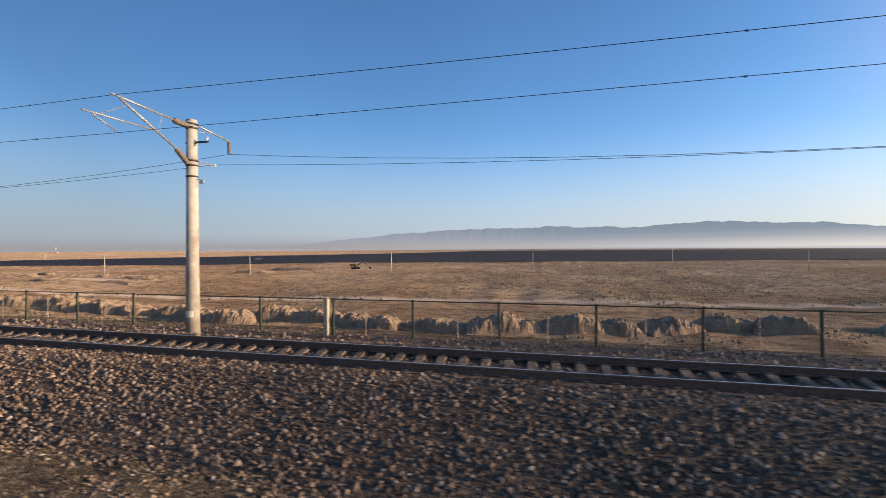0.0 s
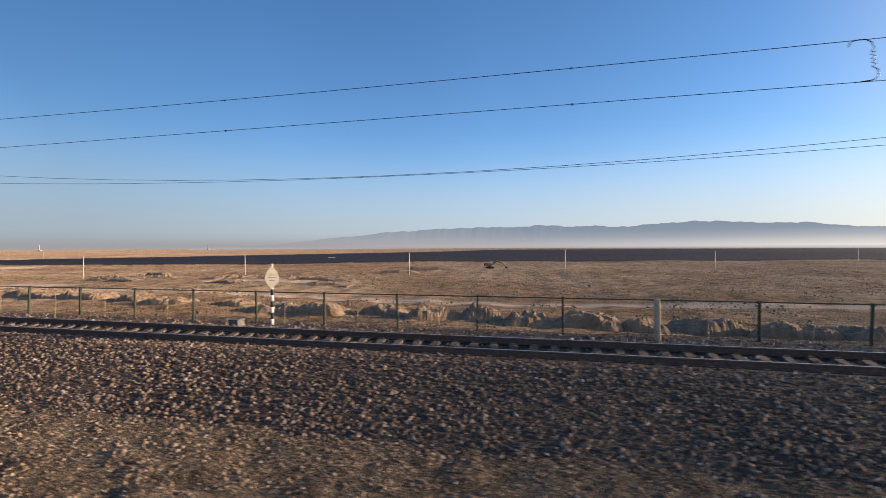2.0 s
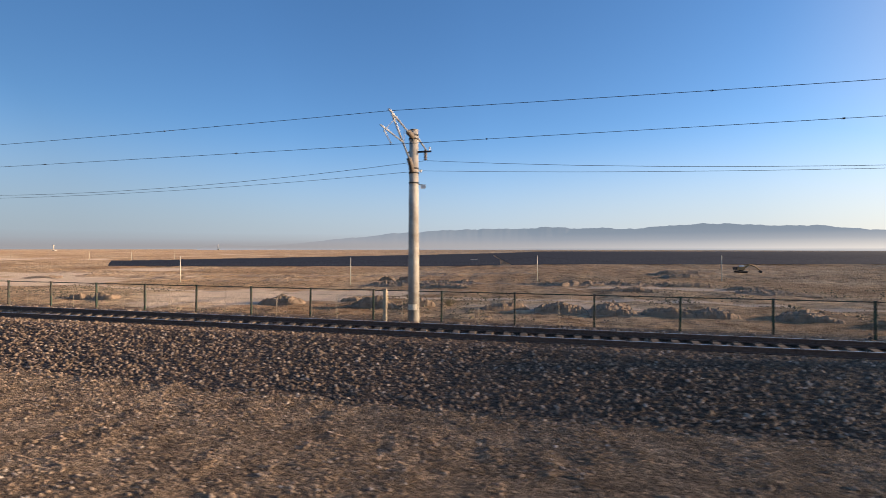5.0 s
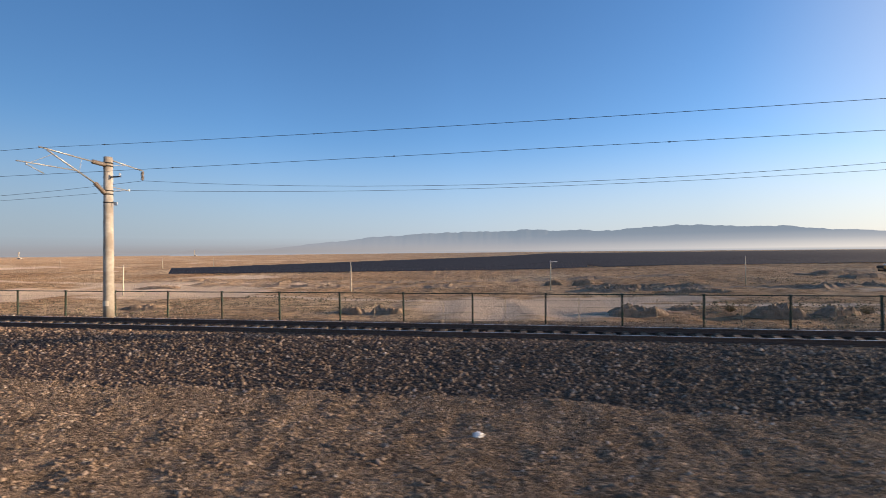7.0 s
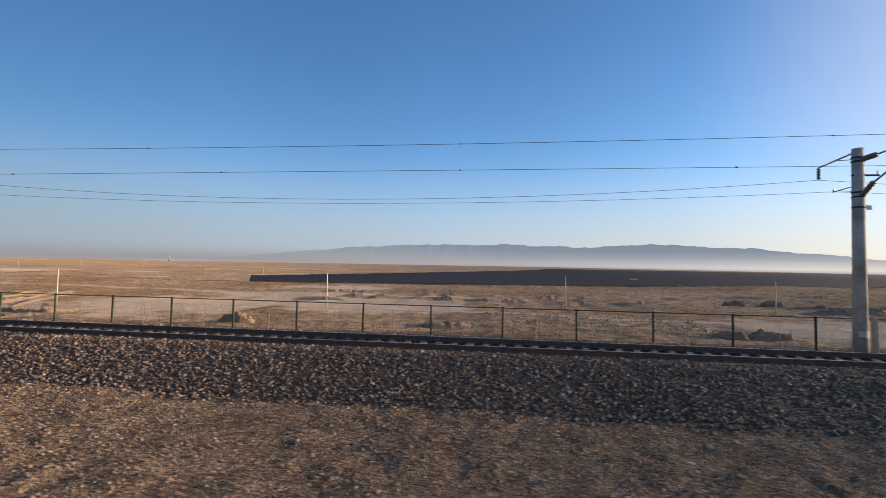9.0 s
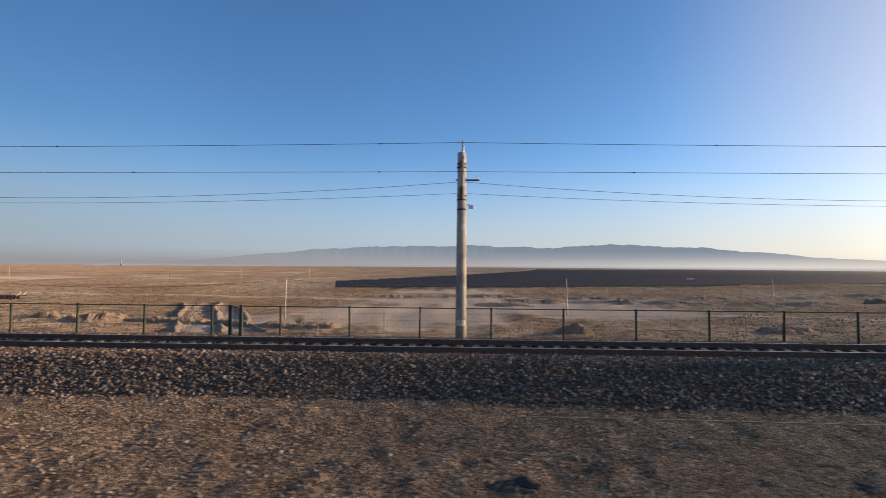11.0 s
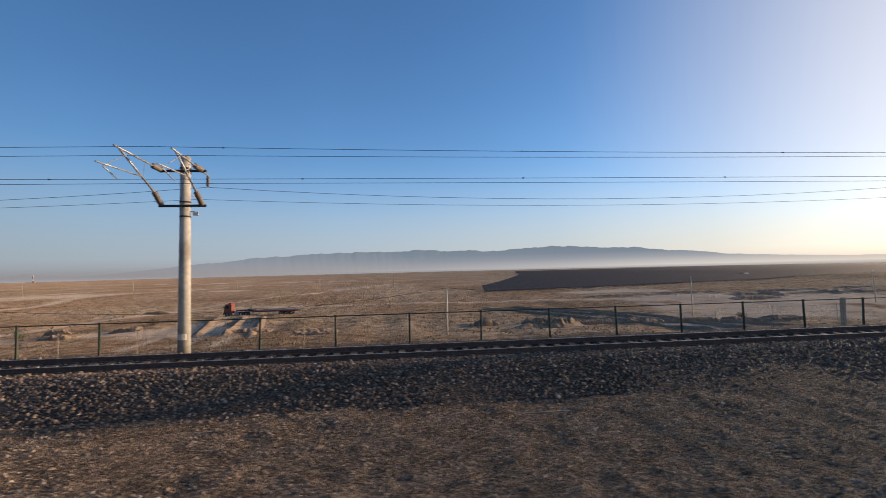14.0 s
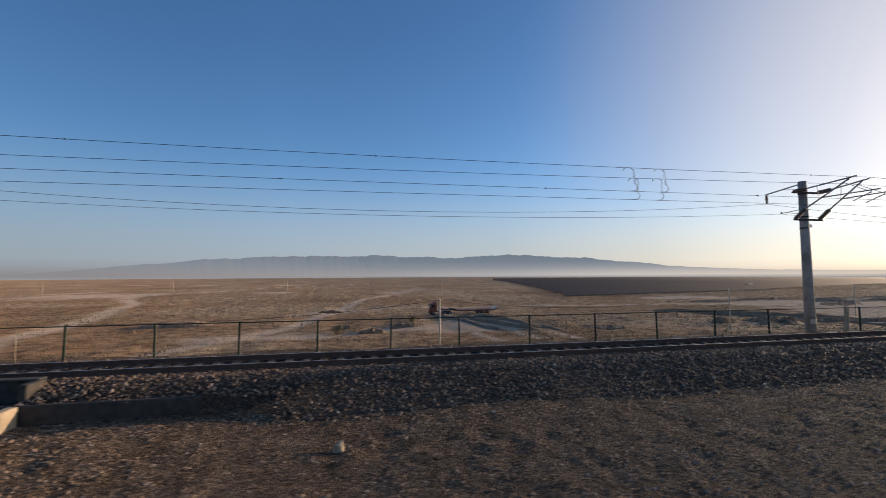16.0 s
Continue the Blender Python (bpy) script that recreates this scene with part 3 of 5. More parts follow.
SHAPE = [(-1.25, 0.17), (-0.95, 0.19), (-0.55, 0.19), (-0.3, 0.14), (0.3, 0.14), (0.55, 0.19), (0.95, 0.19), (1.25, 0.17)]


def sleeper_mesh():
    bm = bmesh.new()
    rings = []
    for y, h in SHAPE:
        wb, wt = 0.15, 0.10
        rings.append([bm.verts.new((x, y, z)) for x, z in ((-wb, -0.36), (wb, -0.36), (wt, -0.36 + h), (-wt, -0.36 + h))])
    for a, b in zip(rings, rings[1:]):
        for i in range(4):
            bm.faces.new((a[i], b[i], b[(i + 1) % 4], a[(i + 1) % 4]))
    bm.faces.new(rings[0])
    bm.faces.new(rings[-1][::-1])
    for y in (-0.72, 0.72):
        for o in (-0.10, 0.10):
            box(bm, (0, y + o, -0.165), (0.11, 0.07, 0.05))
    bmesh.ops.recalc_face_normals(bm, faces=bm.faces)
    me = bpy.data.meshes.new("sleeper")
    bm.to_mesh(me)
    bm.free()
    me.materials.append(SLEEPER)
    return me


SLEEPER_STEP = 0.56
SLEEPER_ME = sleeper_mesh()
rest_v, rest_f = [], []
tmpl_v = [v.co.copy() for v in SLEEPER_ME.vertices]
tmpl_f = [tuple(p.vertices) for p in SLEEPER_ME.polygons]
for i in range(int(-60 / SLEEPER_STEP), int(700 / SLEEPER_STEP)):
    s = i * SLEEPER_STEP
    m = place(s, track(s), 0.0, random.uniform(-0.5, 0.5))
    if 0 <= s < 164:
        ob = new("sleeper", SLEEPER_ME)
        ob.parent = track_root
        ob.matrix_world = m
    else:
        k = len(rest_v)
        rest_v += [m @ v for v in tmpl_v]
        rest_f += [tuple(k + q for q in f) for f in tmpl_f]
ob = mesh_from("sleepers", rest_v, rest_f, SLEEPER, smooth=False)
ob.parent = track_root
tagged(ob, kind="stuff")


PIT = (577.0, 591.0)


WALLED = (571.0, 577.0)


def bed_profile(s):
    t = toe(s)
    if WALLED[0] < s <= WALLED[1]:
        return [(t - 0.25, -1.02), (t, -0.97), (-2.50, -0.95), (-2.30, -0.47), (-1.6, -0.155), (-0.80, -0.235),
                (0.80, -0.235), (0.86, -0.165), (1.6, -0.155), (1.9, -0.24), (2.75, -0.69), (5.1, -0.69), (5.6, -0.85)]
    if PIT[0] < s < PIT[1]:
        return [(t - 0.25, -1.02), (t, -0.95), (-2.0, -0.92), (-1.5, -0.90), (-1.0, -0.165), (-0.80, -0.235),
                (0.80, -0.235), (0.86, -0.165), (1.6, -0.155), (1.9, -0.24), (2.75, -0.69), (5.1, -0.69), (5.6, -0.85)]
    return [(t - 0.25, -1.02), (t, -0.93), (-1.9, -0.24), (-1.6, -0.155), (-0.86, -0.165), (-0.80, -0.235),
            (0.80, -0.235), (0.86, -0.165), (1.6, -0.155), (1.9, -0.24), (2.75, -0.69), (5.1, -0.69), (5.6, -0.85)]


verts, faces = [], []
beds = np.arange(-420, 1100, 2.0)
for s in beds:
    base = float(np.interp(s, TRACK_S, TRACK_D))
    for k, (o, z) in enumerate(bed_profile(s)):
        w = 0.16 * noise.noise((s * 0.33, o, 3)) if k in (0, 1) else 0.0
        verts.append(at(s, base + o + w, z))
for i in range(len(beds) - 1):
    for j in range(12):
        faces.append((i * 13 + j, i * 13 + j + 1, (i + 1) * 13 + j + 1, (i + 1) * 13 + j))
tagged(mesh_from("ballast_bed", verts, faces, BALLAST), "dark crushed-stone ballast bed with sloping shoulders", "ballast", kind="structure")


def scatter_stones(name, count, s_range, pick, size, mat, label, seed, lift=0.35):
    """Many small angular stones in one mesh. pick(rs, s) gives side offsets from the track and heights."""
    rs = np.random.RandomState(seed)
    s = rs.uniform(*s_range, count)
    o, z = pick(rs, s)
    base = np.interp(s, TRACK_S, TRACK_D)
    a = s / RADIUS
    cx, cy = -(RADIUS - base - o) * np.sin(a), RADIUS - (RADIUS - base - o) * np.cos(a)
    r = size * np.minimum(rs.lognormal(0, 0.28, count), 1.8)
    chip = np.array([(-1, -0.8, -0.55), (1, -0.8, -0.55), (1, 0.8, -0.55), (-1, 0.8, -0.55), (-0.55, 0, 0.75), (0.55, 0, 0.75)], float)
    v = chip[None] * rs.uniform(0.65, 1.15, (count, 6, 1)) + rs.uniform(-0.3, 0.3, (count, 6, 3))
    v *= np.array([1.0, 0.9, 1.0])
    th, ta = rs.uniform(0, 6.28, count), rs.uniform(-0.35, 0.35, count)
    c, sn = np.cos(ta)[:, None], np.sin(ta)[:, None]
    y2, z2 = c * v[..., 1] - sn * v[..., 2], sn * v[..., 1] + c * v[..., 2]
    c, sn = np.cos(th)[:, None], np.sin(th)[:, None]
    x2, y3 = c * v[..., 0] - sn * y2, sn * v[..., 0] + c * y2
    P = np.stack([x2, y3, z2], -1) * r[:, None, None] + np.stack([cx, cy, z + r * lift], -1)[:, None, :]
    tri = np.array([(0, 1, 5), (0, 5, 4), (1, 2, 5), (2, 3, 4), (2, 4, 5), (3, 0, 4)])
    F = (np.arange(count)[:, None, None] * 6 + tri[None]).reshape(-1)
    me = bpy.data.meshes.new(name)
    me.vertices.add(count * 6)
    me.vertices.foreach_set("co", P.reshape(-1).astype(np.float32))
    me.loops.add(count * 18)
    me.loops.foreach_set("vertex_index", F.astype(np.int32))
    me.polygons.add(count * 6)
    me.polygons.foreach_set("loop_start", np.arange(0, count * 18, 3, dtype=np.int32))
    me.polygons.foreach_set("loop_total", np.full(count * 6, 3, dtype=np.int32))
    me.update(calc_edges=True)
    me.materials.append(mat)
    return tagged(new(name, me), label, "stones", kind="stuff")


def near_slope(rs, s):
    t = toe(s)
    u = rs.uniform(0, 1, len(s)) ** 0.9
    o = -0.95 + (t - 0.15 + 0.95) * u + rs.normal(0, 0.10, len(s)) * (u > 0.9)
    z = np.where(o > -1.9, np.interp(o, [-1.9, -1.6, 0], [-0.24, -0.158, -0.165]), -0.24 - 0.69 * np.minimum((o + 1.9) / (t + 1.9), 1.0))
    z = np.where((s > WALLED[0]) & (s <= WALLED[1]) & (o < -2.45), -0.95, z)
    return o, np.where((s > PIT[0]) & (s < PIT[1]) & (o < -1.2), -0.93, z)


def far_shoulder(rs, s):
    o = rs.uniform(0.9, 5.0, len(s))
    return o, np.interp(o, [0.9, 1.6, 1.9, 2.75, 5.0], [-0.165, -0.155, -0.24, -0.69, -0.69])


def between(rs, s):
    return rs.uniform(-0.62, 0.62, len(s)), np.full(len(s), -0.235)


def on_dirt(rs, s):
    line = np.linspace(s.min(), s.max(), 400)
    area = np.cumsum(np.maximum(np.interp(line, TRACK_S, TRACK_D) + toe(line) + 0.2 - NEAR_EDGE, 0.5))
    s[:] = np.interp(rs.uniform(area[0], area[-1], len(s)), area, line)
    base = np.interp(s, TRACK_S, TRACK_D)
    wide = np.maximum(base + toe(s) + 0.5 - NEAR_EDGE - 0.3, 0.5)
    d = base + toe(s) + 0.5 - rs.uniform(0, 1, len(s)) * wide
    return d - base, verge_height(s, d)


scatter_stones("ballast_stones", 240000, (-24, 604), near_slope, 0.031, STONES, "angular grey and brown ballast stones on the track's slope", 11, 0.45)
scatter_stones("ballast_stones", 44000, (-30, 620), far_shoulder, 0.046, STONES, "angular ballast stones on the far shoulder of the track", 12)
scatter_stones("ballast_stones", 22000, (-30, 620), between, 0.036, STONES, "ballast stones between the rails", 13)
scatter_stones("clods", 34000, (-20, 600), on_dirt, 0.027, PEBBLES, "lumps of hard soil on the track side", 15, 0.2)
scatter_stones("pebbles", 180000, (-20, 600), on_dirt, 0.021, PEBBLES, "scattered pebbles on brown gravelly soil", 14, 0.35)

# ---------------------------------------------------------------- overhead line
MAST_FOOT = -0.74


def cantilever(root, x, reach, drop, short=0.0):
    """Bracket arms toward the track (local -y) that carry the wires."""
    z = -MAST_FOOT
    top, low = z + 6.95 + drop, z + 5.6 + drop
    tip = (x, -reach - 0.15, z + 7.12 + drop + short)
    bm = ribbed(bmesh.new(), (x, -0.2, top), (x, -0.8, top + 0.03), 0.108, 9)
    part("insulator", bm, INSULATOR, root, "brown ribbed insulator", True)
    bm = ribbed(bmesh.new(), (x, -0.2, low), (x, -0.68, low + 0.42), 0.108, 9)
    part("insulator", bm, INSULATOR, root, "brown ribbed insulator", True)
    part("top_tube", rod(bmesh.new(), (x, -0.75, top + 0.03), tip, 0.034), GALVANISED, root, smooth=True)
    knee = Vector((x, -0.66, low + 0.40))
    head = Vector((x, -reach + 0.15, tip[2] - 0.06))
    part("inclined_tube", rod(bmesh.new(), knee, head, 0.036), GALVANISED, root, smooth=True)
    mid = knee.lerp(head, 0.40)
    end = Vector((x, -reach - 0.95, z + 6.38 + drop + short))
    part("registration_tube", rod(bmesh.new(), mid, end, 0.026), GALVANISED, root, smooth=True)
    part("brace_wire", rod(bmesh.new(), knee.lerp(head, 0.88), mid.lerp(end, 0.80), 0.012, seg=5), GALVANISED, root)
    part("strut", rod(bmesh.new(), knee.lerp(head, 0.35), Vector((x, -1.25, top + 0.08)), 0.010, seg=5), GALVANISED, root)
    bm = rod(bmesh.new(), mid.lerp(end, 0.85) + Vector((0, 0, -0.08)), (x, -reach + 0.05, z + 6.04 + drop + short), 0.020, seg=6)
    rod(bm, mid.lerp(end, 0.85), mid.lerp(end, 0.85) + Vector((0, 0, -0.12)), 0.02, seg=6)
    part("steady_arm", bm, GALVANISED, root, smooth=True)


def mast(m, drop, double=False):
    root = empty("catenary_mast", m, "round concrete catenary mast with cantilever arms and brown insulators" if not double
                 else "round concrete catenary mast carrying two pairs of cantilever arms", "catenary mast", "masts along the railway")
    z = -MAST_FOOT
    bm = rod(bmesh.new(), (0, 0, -0.4), (0, 0, z + 7.28), 0.232, 0.178, 20)
    rod(bm, (0, 0, z + 7.28), (0, 0, z + 7.31), 0.186, 0.172, 20)
    part("pole", bm, CONCRETE, root, "pale spun-concrete pole", True)
    for h in (7.05, 6.9, 5.72, 5.55, 5.15):
        part("clamp", rod(bmesh.new(), (0, 0, z + h + drop - 0.03), (0, 0, z + h + drop + 0.03), 0.203, seg=16), BRACKET, root, smooth=True)
    if double:
        for h in (6.92, 5.55):
            part("crossbar", box(bmesh.new(), (0, -0.19, z + h + drop), (1.75, 0.09, 0.09), bevel=0.01), BRACKET, root)
        cantilever(root, -0.78, 2.75, drop)
        cantilever(root, 0.72, 2.25, drop, 0.06)
    else:
        cantilever(root, 0.0, 2.85, drop)
        part("crossbar", box(bmesh.new(), (0.24, -0.02, z + 6.38 + drop), (0.95, 0.06, 0.06)), BRACKET, root)
        part("pin_insulator", ribbed(bmesh.new(), (0.66, -0.02, z + 6.42 + drop), (0.66, -0.02, z + 6.56 + drop), 0.04, 3), WHITE_PAINT, root)
    bm = rod(bmesh.new(), (0, 0.12, z + 7.20), (0, 1.95, z + 7.00), 0.034)
    rod(bm, (0, 0.12, z + 6.92), (0, 1.0, z + 7.09), 0.018, seg=6)
    part("rear_bracket", bm, GALVANISED, root, smooth=True)
    part("hanging_insulator", ribbed(bmesh.new(), (0, 1.90, z + 6.96), (0, 1.90, z + 6.50), 0.085, 7), INSULATOR, root, "brown hanging insulator", True)
    bm = rod(bmesh.new(), (0, 0.12, z + 5.90), (0, 1.2, z + 5.84), 0.02, seg=6)
    rod(bm, (0, 0.12, z + 5.68), (0, 0.9, z + 5.85), 0.014, seg=6)
    rod(bm, (0, 1.12, z + 5.82), (0, 1.12, z + 5.94), 0.035, seg=8)
    part("lower_bracket", bm, GALVANISED, root)
    part("plate", box(bmesh.new(), (0.38, 0.02, z + 5.05), (0.20, 0.015, 0.16)), WHITE_PAINT, root, "small white plate")
    part("plate_arm", rod(bmesh.new(), (0.1, 0, z + 5.15), (0.36, 0.02, z + 5.13), 0.012, seg=5), BRACKET, root)
    bm = bmesh.new()
    for i in range(5):
        a = radians(-130 + i * 20)
        box(bm, (0.226 * math.cos(a), 0.226 * math.sin(a), z + 0.28), (0.012, 0.072, 0.22), pose(0, 0, 0, 0, 0, math.degrees(a)))
    part("painted_mark", bm, CREAM_PAINT, root, "faded white painted number patch")
    return root


MASTS = [(-34.0, 2.85, 0.10), (12.1, 2.88, 0.10), (58.6, 2.2, 0.10), (105.2, 2.6, 0.10), (144.6, 2.45, 0.06), (189.15, 2.7, 0.04),
         (231.5, 2.9, 0.0), (273.8, 3.1, -0.04), (310.2, 3.2, -0.10), (352.3, 3.1, -0.18), (393.05, 3.1, -0.22), (433.8, 2.85, -0.22),
         (470.9, 2.88, -0.22), (506.8, 2.88, -0.22), (546.8, 2.6, -0.22), (590.0, 2.8, -0.22), (634.0, 2.8, -0.22)]
singles, doubles = {}, {}
for i, (s, e, drop) in enumerate(MASTS):
    m = place(s, track(s) + e, MAST_FOOT)
    store = doubles if i in (12, 13, 14) else singles
    key = drop
    if key in store:
        copy_thing(store[key], m)
    else:
        store[key] = mast(m, drop, i in (12, 13, 14))


def span_points(nodes, sag, steps=14):
    """Hangs a wire between (s, d, z) nodes."""
    pts = []
    for (s0, d0, z0), (s1, d1, z1) in zip(nodes, nodes[1:]):
        k = (s1 - s0) / 45.0
        for i in range(steps):
            u = i / steps
            pts.append(at(s0 + (s1 - s0) * u, d0 + (d1 - d0) * u, z0 + (z1 - z0) * u - sag * k * k * 4 * u * (1 - u)))
    pts.append(at(*nodes[-1]))
    return pts


def on_mast(i, y, z, follow=1.0):
    s, e, drop = MASTS[i]
    return (s, track(s) + e + y, z + drop * follow)


first = range(0, 17)
ends = lambda f: [(f(0)[0] - 240, f(0)[1] - 2, f(0)[2])] + [f(i) for i in first] + [(f(16)[0] + 260, f(16)[1], f(16)[2])]
cable("messenger_wire", span_points(ends(lambda i: on_mast(i, -2.85 if i not in (12, 13, 14) else -2.75, 7.12)), 0.20), 0.008, "dark stranded messenger wire over the track")
cable("contact_wire", span_points(ends(lambda i: on_mast(i, -2.85 + (0.2 if i % 2 else -0.2), 6.05)), 0.04), 0.0075, "thin contact wire over the track")
cable("feeder_wire", span_points(ends(lambda i: on_mast(i, 1.90, 6.48, 0.0)), 1.0), 0.0085, "dark feeder wire hung from rear brackets")
cable("return_wire", span_points(ends(lambda i: on_mast(i, 1.15, 5.88, 0.3)), 0.62), 0.0075, "dark return wire below the feeder")


def wire_clamps(nodes, sag, spacing, size, label):
    """Small clamps gripping a wire."""
    pts = span_points(nodes, sag, 14)
    bm = bmesh.new()
    run = 0.0
    for a, b in zip(pts, pts[1:]):
        run += (b - a).length
        if run > spacing:
            run = 0.0
            box(bm, tuple(b), (size * 1.6, size, size * 1.8))
    ob = link_mesh("wire_clamps", bm, BRACKET, None)
    tagged(ob, label, "wire clamps", kind="stuff")


mess_nodes = [on_mast(i, -2.85 if i not in (12, 13, 14) else -2.75, 7.12) for i in first]
cont_nodes = [on_mast(i, -2.85 + (0.2 if i % 2 else -0.2), 6.05) for i in first]
wire_clamps(mess_nodes, 0.20, 9.0, 0.026, "small dark clamps on the messenger wire")
wire_clamps(cont_nodes, 0.04, 7.0, 0.028, "small dark clamps on the contact wire")


def wire_at(nodes, sag, s):
    """Side distance and height of a hung wire at s."""
    for (s0, d0, z0), (s1, d1, z1) in zip(nodes, nodes[1:]):
        if s0 <= s <= s1:
            u, k = (s - s0) / (s1 - s0), (s1 - s0) / 45.0
            return d0 + (d1 - d0) * u, z0 + (z1 - z0) * u - sag * k * k * 4 * u * (1 - u)


def jumper(s, upper, lower):
    """Looped connecting cable between messenger and contact wire."""
    (d0, z_top), (d1, z_low) = upper, lower
    mid = (z_top + z_low) / 2 + 0.02
    way = [(-0.44, z_top - 0.14), (-0.40, z_top - 0.04), (-0.28, z_top), (-0.1, z_top), (0.0, z_top - 0.07), (0.03, z_top - 0.2), (-0.03, mid + 0.18)]
    way += [(0.045 * (-1) ** i, mid + 0.16 - 0.045 * i) for i in range(8)]
    way += [(0.07, mid - 0.24), (0.06, z_low + 0.12), (-0.03, z_low + 0.03), (-0.28, z_low)]
    pts = [at(s - x, d1 + (d0 - d1) * (z - z_low) / (z_top - z_low), z) for x, z in way]
    cable("jumper_cable", pts, 0.012, "looped dark jumper cable between two overhead wires", "jumper cables")


second_mess = [on_mast(11, -0.2, 6.92), on_mast(12, -2.25, 7.12), on_mast(13, -2.2, 6.98), on_mast(14, -2.1, 6.95), on_mast(15, -1.6, 6.75)]
second_cont = [on_mast(11, -0.2, 6.42), on_mast(12, -2.2, 6.04), on_mast(13, -2.3, 5.98), on_mast(14, -2.1, 5.95), on_mast(15, -1.6, 5.85)]
cable("messenger_wire", span_points(second_mess, 0.16), 0.008, "second messenger wire anchored at a weighted mast")
cable("contact_wire", span_points(second_cont, 0.04), 0.0075, "second contact wire anchored at a weighted mast")
for s, other in ((69.0, 0), (463.6, 0), (464.6, 1), (558.5, 0), (557.7, 1), (557.15, 0), (556.6, 1)):
    jumper(s, wire_at(second_mess if other else mess_nodes, 0.16 if other else 0.20, s), wire_at(second_cont if other else cont_nodes, 0.04, s))


# ---------------------------------------------------------------- tensioning gear at the anchor mast
def weights(s, d):
    root = empty("tension_weights", place(s, d, MAST_FOOT), "two stacks of grey concrete balance weights on guide rods", "balance weights")
    z = -MAST_FOOT
    part("bracket", box(bmesh.new(), (-0.55, 0, z + 4.72), (1.35, 0.08, 0.10), bevel=0.01), BRACKET, root)
    for x, zl, zh in ((-1.12, 0.78, 3.10), (-0.72, 0.80, 2.85)):
        part("guide_rod", rod(bmesh.new(), (x + 0.13, 0.05, -0.1), (x + 0.13, 0.05, z + 4.72), 0.018, seg=6), WEIGHT, root)
        n = 16
        for i in range(n):
            zz = z + zl + (zh - zl) * (i + 0.5) / n
            part("weight", rod(bmesh.new(), (x, 0, zz - (zh - zl) / n * 0.47), (x, 0, zz + (zh - zl) / n * 0.47), 0.155, seg=14), WEIGHT, root, smooth=False)
        bm = rod(bmesh.new(), (x, 0, z + zh), (x, 0, z + zh + 0.35), 0.014, seg=6)
        for i in range(12):
            a, b = i * math.pi / 6, (i + 1) * math.pi / 6
            rod(bm, (x + 0.08 * math.cos(a), 0, z + zh + 0.43 + 0.08 * math.sin(a)), (x + 0.08 * math.cos(b), 0, z + zh + 0.43 + 0.08 * math.sin(b)), 0.014, seg=5)
        rod(bm, (x, 0, z + zh + 0.5), (x + 0.3, 0, z + 6.3), 0.006, seg=5)
        part("hanger", bm, BRACKET, root)


weights(433.8, track(433.8) + 2.85)


def pulley(s, d, z):
    root = empty("pulley", place(s, d, z), "dark steel pulley block on the anchor wire", "pulley", "pulleys at the anchor mast")
    bm = bmesh.new()
    for i in range(14):
        a, b = i * math.pi / 7, (i + 1) * math.pi / 7
        rod(bm, (0.10 * math.cos(a), 0, 0.10 * math.sin(a)), (0.10 * math.cos(b), 0, 0.10 * math.sin(b)), 0.028, seg=6)
    part("rim", bm, BRACKET, root, smooth=True)
    bm = rod(bmesh.new(), (-0.3, 0, 0), (0.3, 0, 0), 0.022, seg=6)
    rod(bm, (0, 0, -0.10), (0, 0, 0.10), 0.016, seg=6)
    part("yoke", bm, BRACKET, root)


def wire_insulator(s, d, z):
    ob = link_mesh("strain_insulator", ribbed(bmesh.new(), (-0.42, 0, 0), (0.42, 0, 0), 0.065, 10), INSULATOR, None, smooth=True)
    ob.matrix_world = place(s, d, z)
    tagged(ob, "brown ribbed strain insulator on the anchor wire", "insulator", "strain insulators")


d10, z10 = track(433.8) + 2.85, -0.22
for lift0, lift1 in ((6.92, 7.18), (6.42, 6.12)):
    for ds, kind in ((0.9, 0), (1.25, 0), (2.75, 0), (4.9, 1)):
        u = ds / 37.2
        (wire_insulator if kind else pulley)(433.8 + ds, d10 - 0.2 - 2.05 * u, lift0 + (lift1 - lift0) * u + z10 - 0.003)
for y in (-0.1, 0.15):
    cable("guy_wire", [at(433.6, d10 + y, 5.3), at(424.5, d10 + y * 3, -0.7)], 0.005, "thin guy wire staying the anchor mast", "guy wires")

# ---------------------------------------------------------------- trackside fence
FENCE_OFF = 4.85
fence = empty("fence", Matrix(), "long green steel mesh fence along the embankment edge", "fence", kind="structure")


def fence_post_mesh():
    bm = box(bmesh.new(), (0, 0, 0.72), (0.075, 0.075, 1.46), bevel=0.008)
    box(bm, (0, 0, 1.46), (0.095, 0.095, 0.03))
    me = bpy.data.meshes.new("post")
    bm.to_mesh(me)
    bm.free()
    me.materials.append(FENCE_GREEN)
    return me


POST_ME = fence_post_mesh()
# posts the walk passes squarely; the rest stand evenly between them, about 3.2 m apart
PASSED = [-104.0, 4.3, 62.0, 136.6, 172.3, 259.6, 291.1, 394.9, 430.2, 465.2, 511.2, 546.7, 564.3, 750.0]
fs = []
for a, b in zip(PASSED, PASSED[1:]):
    n = round((b - a) / 3.2)
    fs += [a + (b - a) * i / n for i in range(n)]
for s in fs:
    ob = new("post", POST_ME)
    ob.parent = fence
    ob.matrix_world = place(s, track(s) + FENCE_OFF, -0.76, random.uniform(-4, 4)) @ pose(0, 0, 0, random.uniform(-1, 1), random.uniform(-1.2, 1.2))
rails_bm = bmesh.new()
thin = bmesh.new()
lace = bmesh.new()
